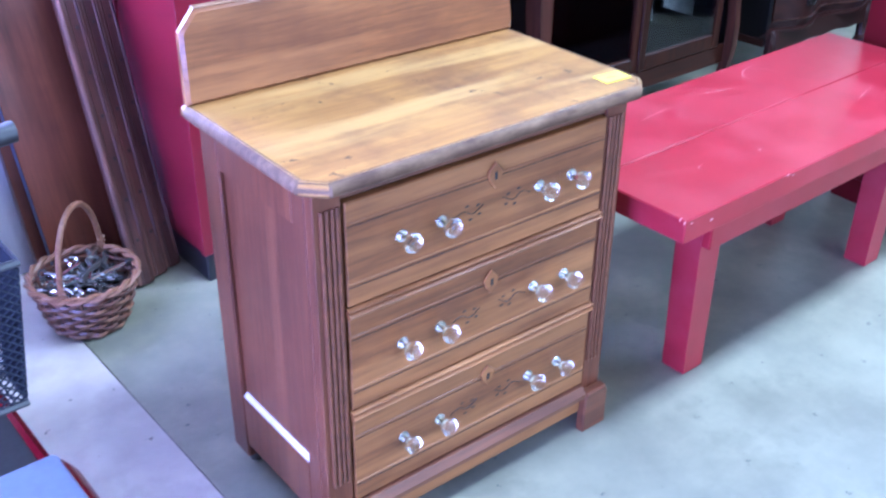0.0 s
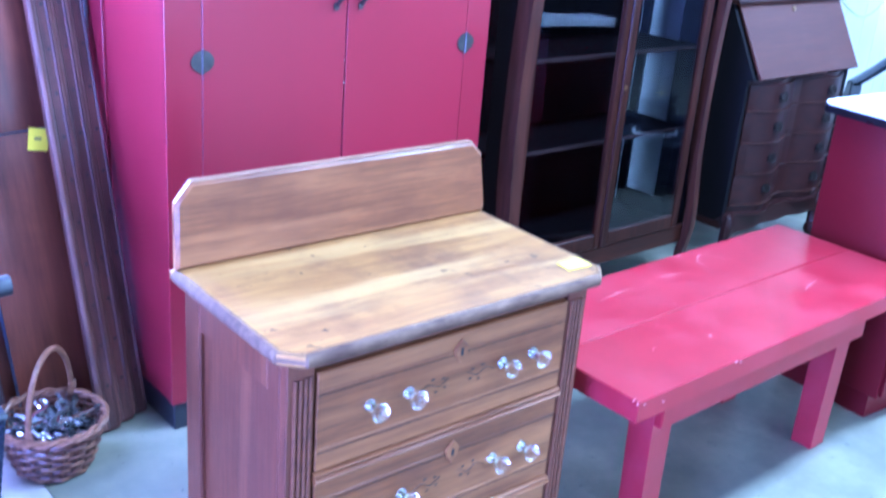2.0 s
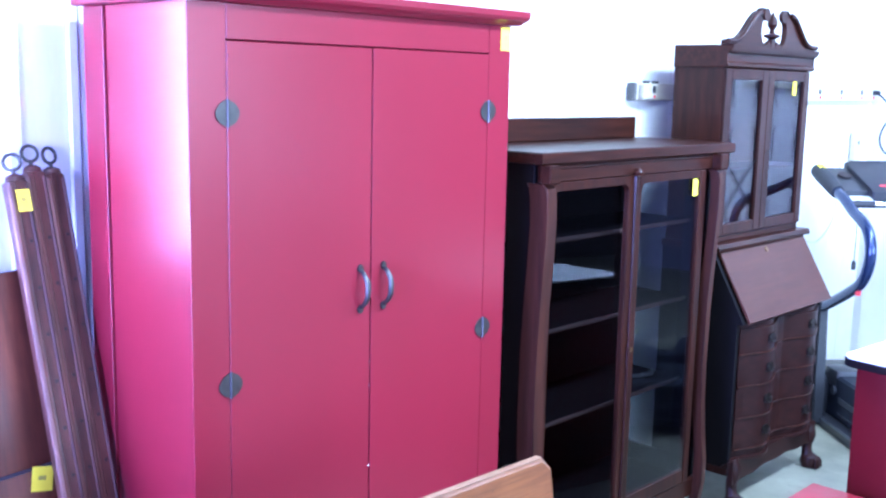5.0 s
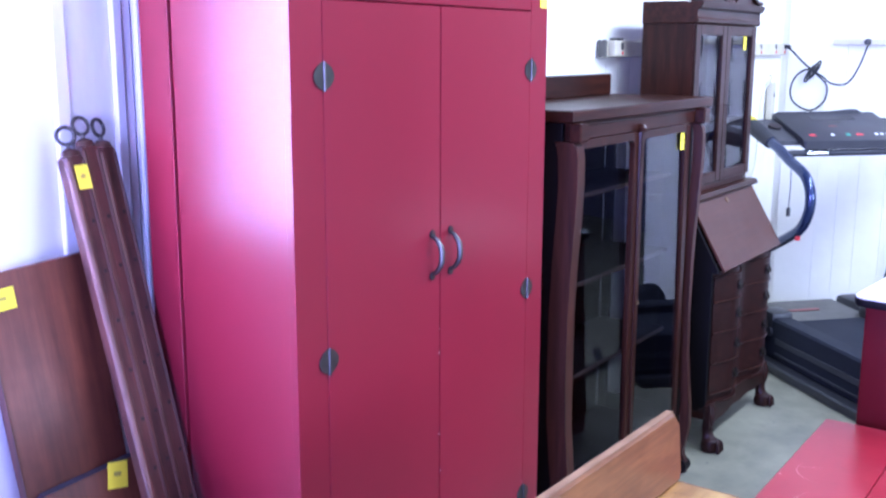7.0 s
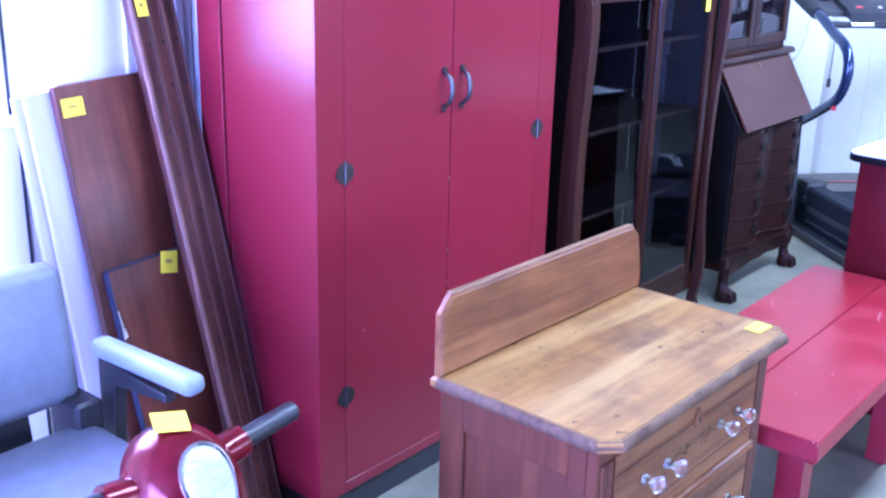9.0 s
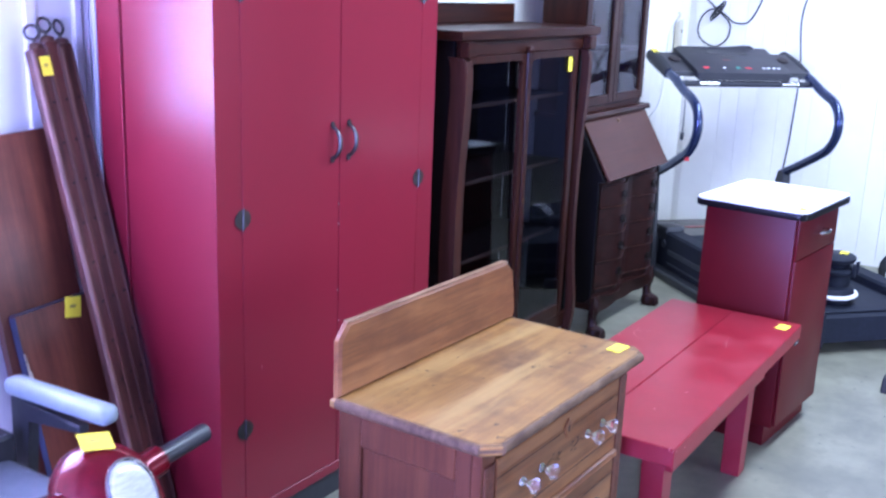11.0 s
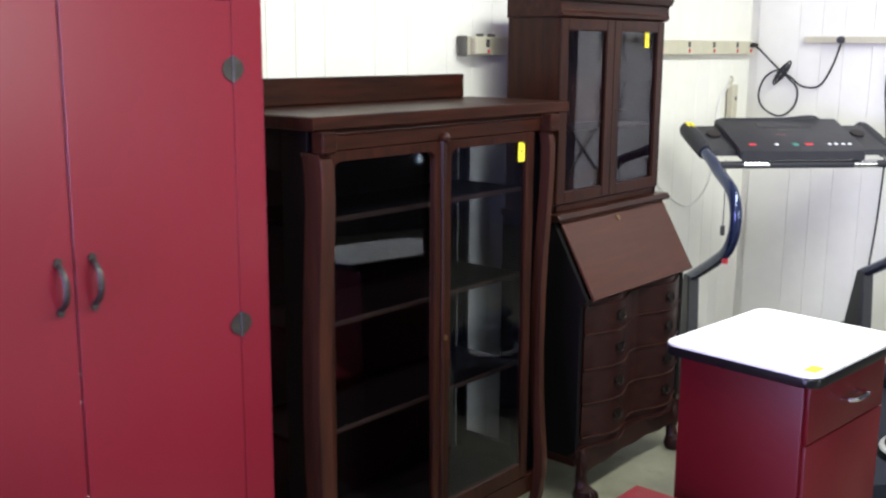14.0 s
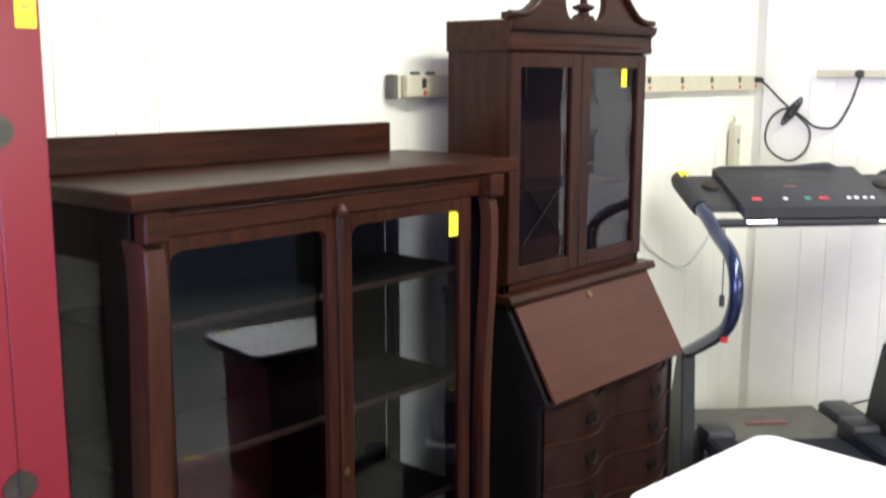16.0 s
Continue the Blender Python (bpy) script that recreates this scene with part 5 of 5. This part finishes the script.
for s in (-1, 1):
    a, b = sorted((s * 0.25, s * 0.36))
    part("side_rail", prism([(-1.32, 0.04), (-1.32, 0.21), (-1.25, 0.255), (0.14, 0.262), (0.19, 0.24), (0.19, 0.04)], "x", a, b, 0.012), NAVY, tm)
    a, b = sorted((s * 0.36, s * 0.43))
    part("base_rail", box(a, -0.9, 0.0, b, 0.42, 0.05, 0.008), BLACK, tm)
    a, b = sorted((s * 0.3605, s * 0.366))
    part("rail_trim", box(a, -1.18, 0.135, b, 0.06, 0.165, 0.002), CHARCOAL, tm, "dull grey trim strip")
    part("rail_trim", box(a, -1.18, 0.075, b, 0.06, 0.088, 0.002), CHARCOAL, tm, "dull grey trim strip")
    part("rail_end_cap", pillow(s * 0.305 - 0.062, 0.09, 0.195, s * 0.305 + 0.062, 0.235, 0.292, 0.022, 2), BLACK, tm)
    part("pivot_bolt", lathe([(0.024, -0.006), (0.022, 0.006), (0, 0.008)], (s * 0.372, 0.10, 0.19), 12, "x"), CHARCOAL, tm)
    part("rear_foot", box(s * 0.30 - 0.04, -1.3, 0.0, s * 0.30 + 0.04, -1.2, 0.065, 0.01), RUBBER, tm)
    up = prism([(0.10, 0.02), (0.15, 0.61), (0.21, 0.60), (0.28, 0.34), (0.36, 0.02)], "x", s * TU - 0.028, s * TU + 0.028, 0.006)
    u = part("upright", up, BLACK, tm, "black steel upright")
    path = [(s * TU, 0.20, 0.585), (s * TU, 0.06, 0.65), (s * TU, -0.11, 0.735), (s * TU, -0.215, 0.80), (s * TU, -0.272, 0.89), (s * TU, -0.272, 0.985), (s * TU, -0.215, 1.06), (s * TU, -0.09, 1.11), (s * TU, 0.03, 1.165), (s * TU, 0.14, 1.20)]
    part("handrail", tube(curve(path, 5), 0.026, 12), BLUE_TUBE, tm, "dark metallic blue curved handrail")
    part("handrail_end", tube(curve([(s * TU, 0.10, 1.187), (s * TU, 0.2, 1.225), (s * TU, 0.31, 1.262), (s * TU, 0.345, 1.272)], 4), lambda t: 0.034 + 0.006 * math.sin(math.pi * t), 12), RUBBER, tm, "black foam handle end")
    part("foot_cover", pillow(s * 0.40 - 0.07, 0.18, 0.0, s * 0.40 + 0.07, 0.58, 0.245, 0.03, 2), BLACK, tm)
part("motor_hood", prism([(0.20, 0.06), (0.20, 0.18), (0.27, 0.205), (0.58, 0.215), (0.60, 0.19), (0.60, 0.06)], "x", -0.325, 0.325, 0.015), OLIVE, tm, "dusty grey motor hood")
part("hood_stripe", box(-0.08, 0.37, 0.2135, 0.10, 0.40, 0.2165), FADED, tm, "faded red bar on the hood")
part("grab_bar", tube([(-TU, 0.02, 1.138), (TU, 0.02, 1.138)], 0.017, 12), RUBBER, tm)
for a, b in ((-0.29, -0.17), (0.235, 0.345)):
    part("pulse_sensor", tube([(a, 0.02, 1.138), (b, 0.02, 1.138)], 0.0185, 12), CHROME, tm, "silver pulse sensor sleeve")
tray = part("side_tray", prism([(0.05, 1.175), (0.05, 1.20), (0.29, 1.29), (0.31, 1.285), (0.31, 1.24)], "x", -0.43, -0.30, 0.006), BLACK, tm)
part("side_tray", prism([(0.05, 1.175), (0.05, 1.20), (0.29, 1.29), (0.31, 1.285), (0.31, 1.24)], "x", 0.28, 0.43, 0.006), BLACK, tm)
con = part("console", prism([(0.0, 1.158), (-0.004, 1.20), (0.02, 1.212), (0.30, 1.322), (0.33, 1.315), (0.33, 1.255)], "x", -0.31, 0.285, 0.008), CHARCOAL, tm, "charcoal display console")
part("console_crest", prism([(-0.29, 1.318), (-0.28, 1.326), (0.03, 1.327), (0.15, 1.338), (0.175, 1.338), (0.215, 1.318)], "y", 0.295, 0.325), CHARCOAL, con)
tilt = math.degrees(math.atan2(0.11, 0.28))


def on_console(u, s, w, h, material, name, round_=False):
    c = (u, 0.02 + 0.28 * s, 1.212 + 0.11 * s)
    b = lathe([(w / 2, -0.002), (w / 2, 0.0015), (w / 2.4, 0.0025), (0, 0.0025)], c, 14) if round_ else box(c[0] - w / 2, c[1] - h / 2, c[2] - 0.002, c[0] + w / 2, c[1] + h / 2, c[2] + 0.002, 0.001)
    part(name, turned(b, rot(tilt, "X"), c), material, con)


for u, w, mt, nm in ((-0.235, 0.034, RED_PLASTIC, "button"), (0.035, 0.038, RED_PLASTIC, "stop_button")):
    on_console(u, 0.12, w, 0.018, mt, nm)
on_console(-0.03, 0.12, 0.024, 0.024, GREEN_PLASTIC, "start_button")
for u in (-0.12, 0.135, 0.165, 0.20, 0.23):
    on_console(u, 0.12, 0.019, 0.019, GREY_LABEL, "button", True)
on_console(-0.02, 0.62, 0.06, 0.012, OLIVE, "display_label")
on_console(-0.06, 0.45, 0.05, 0.006, FADED, "print_bar")
on_console(-0.01, 0.78, 0.26, 0.05, BLACK, "display_window")
for u in (-0.36, 0.345):
    cup = lathe([(0.034, -0.004), (0.034, 0.004), (0.03, 0.005), (0, 0.0045)], (u, 0.2, 1.262), 18)
    part("cup_holder", turned(cup, rot(tilt, "X"), (u, 0.2, 1.262)), CARVED, tm, "black round cup holder")
part("safety_cord", tube(curve([(-0.37, 0.02, 1.16), (-0.374, 0.0, 1.0), (-0.37, 0.01, 0.86)], 6), 0.0025, 5), BLACK, tm)
part("safety_clip", box(-0.379, 0.002, 0.82, -0.361, 0.018, 0.865, 0.003), BLACK, tm)
part("height_tag", box(-TU - 0.012, -0.20, 0.735, -TU + 0.012, -0.185, 0.77, 0.002), RED_PLASTIC, tm, "small red plastic catch")
price_tag(tm.matrix_world @ Matrix.Translation((-TU, 0.30, 1.2975)) @ rot(18, "X"), 0.035, 0.05, "the treadmill handle")

# small black appliance on the treadmill's rear end
apb = Vector((3.20, -0.95, 0.2095))
ap = thing("canister_vacuum", tuple(apb), 0, "squat black canister vacuum with a cream bumper ring", "vacuum cleaner")
part("base_tray", lathe([(0.0, 0.0), (0.092, 0.0), (0.098, 0.012), (0.094, 0.03), (0.0, 0.031)], tuple(apb), 24, squash=(1, 0.8)), NAVY, ap)
part("bumper_ring", tube([(apb.x + 0.122 * math.cos(k * math.pi / 16), apb.y + 0.098 * math.sin(k * math.pi / 16), apb.z + 0.042) for k in range(32)], 0.013, 8, closed=True, flat=0.8), WHITE_CORD, ap, "cream rubber bumper")
part("body", lathe([(0.0, 0.031), (0.112, 0.032), (0.116, 0.052), (0.104, 0.075), (0.082, 0.084), (0.0, 0.085)], tuple(apb), 24, squash=(1, 0.8)), NAVY, ap)
part("motor_drum", lathe([(0.0, 0.085), (0.080, 0.085), (0.080, 0.138), (0.104, 0.150), (0.108, 0.164), (0.086, 0.174), (0.0, 0.175)], tuple(apb), 24, squash=(1, 0.8)), NAVY, ap)
part("lid", lathe([(0.0, 0.175), (0.070, 0.175), (0.074, 0.196), (0.100, 0.206), (0.104, 0.222), (0.088, 0.231), (0.0, 0.235)], tuple(apb), 24, squash=(1, 0.8)), NAVY, ap)
for s_ in (-1, 1):
    part("latch", box(apb.x + s_ * 0.04 - 0.012, apb.y - 0.094, apb.z + 0.140, apb.x + s_ * 0.04 + 0.012, apb.y - 0.078, apb.z + 0.200, 0.003), NAVY, ap)
price_tag(Matrix.Translation((apb.x + 0.03, apb.y - 0.02, apb.z + 0.2352)), 0.06, 0.036, "the black vacuum's lid")

# black floor bar with rubber end caps, and a rolled black bag
fb = thing("exercise_bike", (3.0, -1.42, 0), 0, "black exercise bike floor bar with rubber end caps", "exercise bike")
part("floor_bar", tube([(2.68, -1.335, 0.035), (3.3, -1.50, 0.035)], 0.022, 12), BLACK, fb)
for x, y in ((2.69, -1.338), (3.29, -1.497)):
    part("end_cap", prism([(x - 0.05, 0.0), (x - 0.052, 0.012), (x - 0.03, 0.062), (x + 0.035, 0.066), (x + 0.045, 0.0)], "y", y - 0.04, y + 0.04, 0.006), RUBBER, fb)
part("seat_upright", tube([(3.0, -1.42, 0.035), (3.02, -1.47, 0.10)], 0.022, 12), BLACK, fb)
bg = thing("duffel_bag", (4.22, -1.12, 0), 20, "rolled black duffel bag with white piping", "bag")
part("bag_body", tube([(4.06, -1.12, 0.13), (4.075, -1.12, 0.13), (4.38, -1.12, 0.13), (4.395, -1.12, 0.13)], lambda s: 0.11 if 0.1 < s < 0.9 else 0.085, 20), NAVY, bg)
for x in (4.10, 4.125, 4.15):
    part("piping", tube([(x, -1.12 + 0.112 * math.cos(k * math.pi / 12), 0.13 + 0.112 * math.sin(k * math.pi / 12)) for k in range(24)], 0.004, 6, closed=True), WHITE_CORD, bg, "white piping")
part("bag_base", pillow(4.02, -1.26, 0.0, 4.42, -0.99, 0.10, 0.04, 3), NAVY, bg)

# ---- outlet strips and cords on the walls ----
strip = thing("outlet_strip", (3.6, YB - 0.012, 1.65), 0, "beige metal plug-in outlet strip fixed to the wall", "power strip", "wall outlet strips")
part("raceway", box(2.356, YB - 0.045, 1.618, 4.80, YB - 0.0125, 1.686, 0.003), BEIGE, strip)
for x in (3.26, 3.53, 3.80, 4.067, 4.331, 4.600, 4.765):
    part("socket", box(x - 0.011, YB - 0.047, 1.654, x + 0.011, YB - 0.0445, 1.678), BLACK, strip)
    part("pilot_lamp", lathe([(0.009, 0.0), (0.007, -0.004), (0, -0.005)], (x + 0.004, YB - 0.0455, 1.636), 10, "y"), RED_PLASTIC, strip, "small red pilot lamp")
part("end_cap", box(2.352, YB - 0.048, 1.616, 2.372, YB - 0.0125, 1.688, 0.003), OLIVE, strip, "dull grey end cap")
for x in (2.462, 2.53):
    part("knockout", box(x - 0.014, YB - 0.04, 1.6862, x + 0.014, YB - 0.018, 1.696, 0.003), OLIVE, strip)
part("pilot_lamp", lathe([(0.007, 0.0), (0.006, -0.003), (0, -0.004)], (2.456, YB - 0.0755, 1.634), 10, "y"), RED_PLASTIC, strip, "small red pilot lamp")
part("plug_box", box(2.385, YB - 0.075, 1.622, 2.475, YB - 0.0475, 1.684, 0.004), BEIGE, strip)
for x in (2.452,):
    part("socket", box(x - 0.009, YB - 0.0775, 1.648, x + 0.009, YB - 0.0748, 1.676), BLACK, strip)
strip = thing("outlet_strip", (XR - 0.012, -0.8, 1.69), 0, "beige metal plug-in outlet strip fixed to the wall", "power strip", "wall outlet strips")
part("raceway", box(XR - 0.04, -1.04, 1.677, XR - 0.0125, 0.195, 1.711, 0.003), BEIGE, strip)
for y in (0.0, -0.303, -0.617, -0.93):
    part("socket", lathe([(0.016, 0.0), (0.016, -0.002), (0, -0.0025)], (XR - 0.0405, y, 1.694), 12, "x"), BLACK, strip)
xw = XR - 0.025
cord = thing("extension_lead", (xw, 0.3, 1.5), 0, "black coiled power cord hanging between outlet strips", "extension lead", "extension leads")
part("cord", tube(curve([(4.775, YB - 0.055, 1.665), (4.81, YB - 0.075, 1.645), (xw - 0.01, 0.36, 1.575), (xw - 0.01, 0.27, 1.50), (xw - 0.01, 0.215, 1.44), (xw - 0.01, 0.225, 1.35), (xw - 0.01, 0.30, 1.295), (xw - 0.01, 0.39, 1.33), (xw - 0.01, 0.425, 1.40), (xw - 0.01, 0.40, 1.49), (xw - 0.012, 0.33, 1.535), (xw - 0.018, 0.25, 1.50), (xw - 0.01, 0.19, 1.455), (xw - 0.01, 0.10, 1.46), (xw - 0.01, 0.04, 1.56), (xw - 0.02, 0.0, 1.68)], 6), 0.0055, 7), BLACK, cord)
bd = bmesh.new()
for k in range(3):
    tube([(xw - 0.02, 0.285 + 0.014 * k - 0.03 * math.cos(t) * 0.5 - 0.045 * math.sin(t) * 0.6, 1.535 - 0.012 * k + 0.05 * math.sin(t)) for t in [j * math.pi / 8 for j in range(16)]], 0.005, 6, closed=True, bm=bd)
part("cord_bundle", bd, BLACK, cord)
part("plug", lathe([(0.018, 0.0), (0.02, -0.015), (0.012, -0.04), (0, -0.042)], (XR - 0.043, 0.0, 1.694), 12, "x"), BLACK, cord)
part("plug", lathe([(0.012, 0.0), (0.013, -0.02), (0.006, -0.034), (0, -0.034)], (4.775, YB - 0.047, 1.666), 10, "y"), BLACK, cord)
cord = thing("extension_lead", (xw, -0.27, 1.2), 0, "black power cord hanging down the wall", "extension lead", "extension leads")
part("cord", tube(curve([(xw - 0.02, -0.303, 1.69), (xw - 0.012, -0.25, 1.60), (xw - 0.008, -0.235, 1.45), (xw - 0.008, -0.26, 1.2), (xw - 0.008, -0.255, 0.9), (xw - 0.01, -0.235, 0.6), (xw - 0.03, -0.20, 0.3), (4.68, -0.1, 0.235)], 6), 0.005, 7), BLACK, cord)
part("plug", lathe([(0.018, 0.0), (0.02, -0.015), (0.012, -0.03), (0, -0.032)], (XR - 0.043, -0.303, 1.694), 12, "x"), BLACK, cord)
cord = thing("power_plug", (XR - 0.043, -0.617, 1.694), 0, "black plug in the wall outlet strip", "plug")
part("plug_body", lathe([(0.018, 0.0), (0.02, -0.015), (0.012, -0.03), (0, -0.032)], (XR - 0.043, -0.617, 1.694), 12, "x"), BLACK, cord)
ps = thing("power_strip", (4.60, YB - 0.03, 1.35), 0, "beige power strip hanging upright on the wall", "power strip")
part("case", box(4.578, YB - 0.05, 1.20, 4.632, YB - 0.0125, 1.462, 0.005), BEIGE, ps)
part("hook", tube(curve([(4.605, YB - 0.02, 1.462), (4.605, YB - 0.03, 1.49), (4.605, YB - 0.018, 1.505)], 4), 0.006, 6), BEIGE, ps)
part("switch", box(4.598, YB - 0.054, 1.38, 4.612, YB - 0.0495, 1.40), BLACK, ps)
part("cord", tube(curve([(4.60, YB - 0.03, 1.46), (4.55, YB - 0.02, 1.44), (4.47, YB - 0.018, 1.36), (4.455, YB - 0.018, 1.15), (4.40, YB - 0.018, 0.95), (4.2, YB - 0.018, 0.86), (3.95, YB - 0.018, 0.95), (3.8, YB - 0.018, 1.06), (3.7, YB - 0.018, 1.18)], 6), 0.004, 6), WHITE_CORD, ps, "thin white cord")
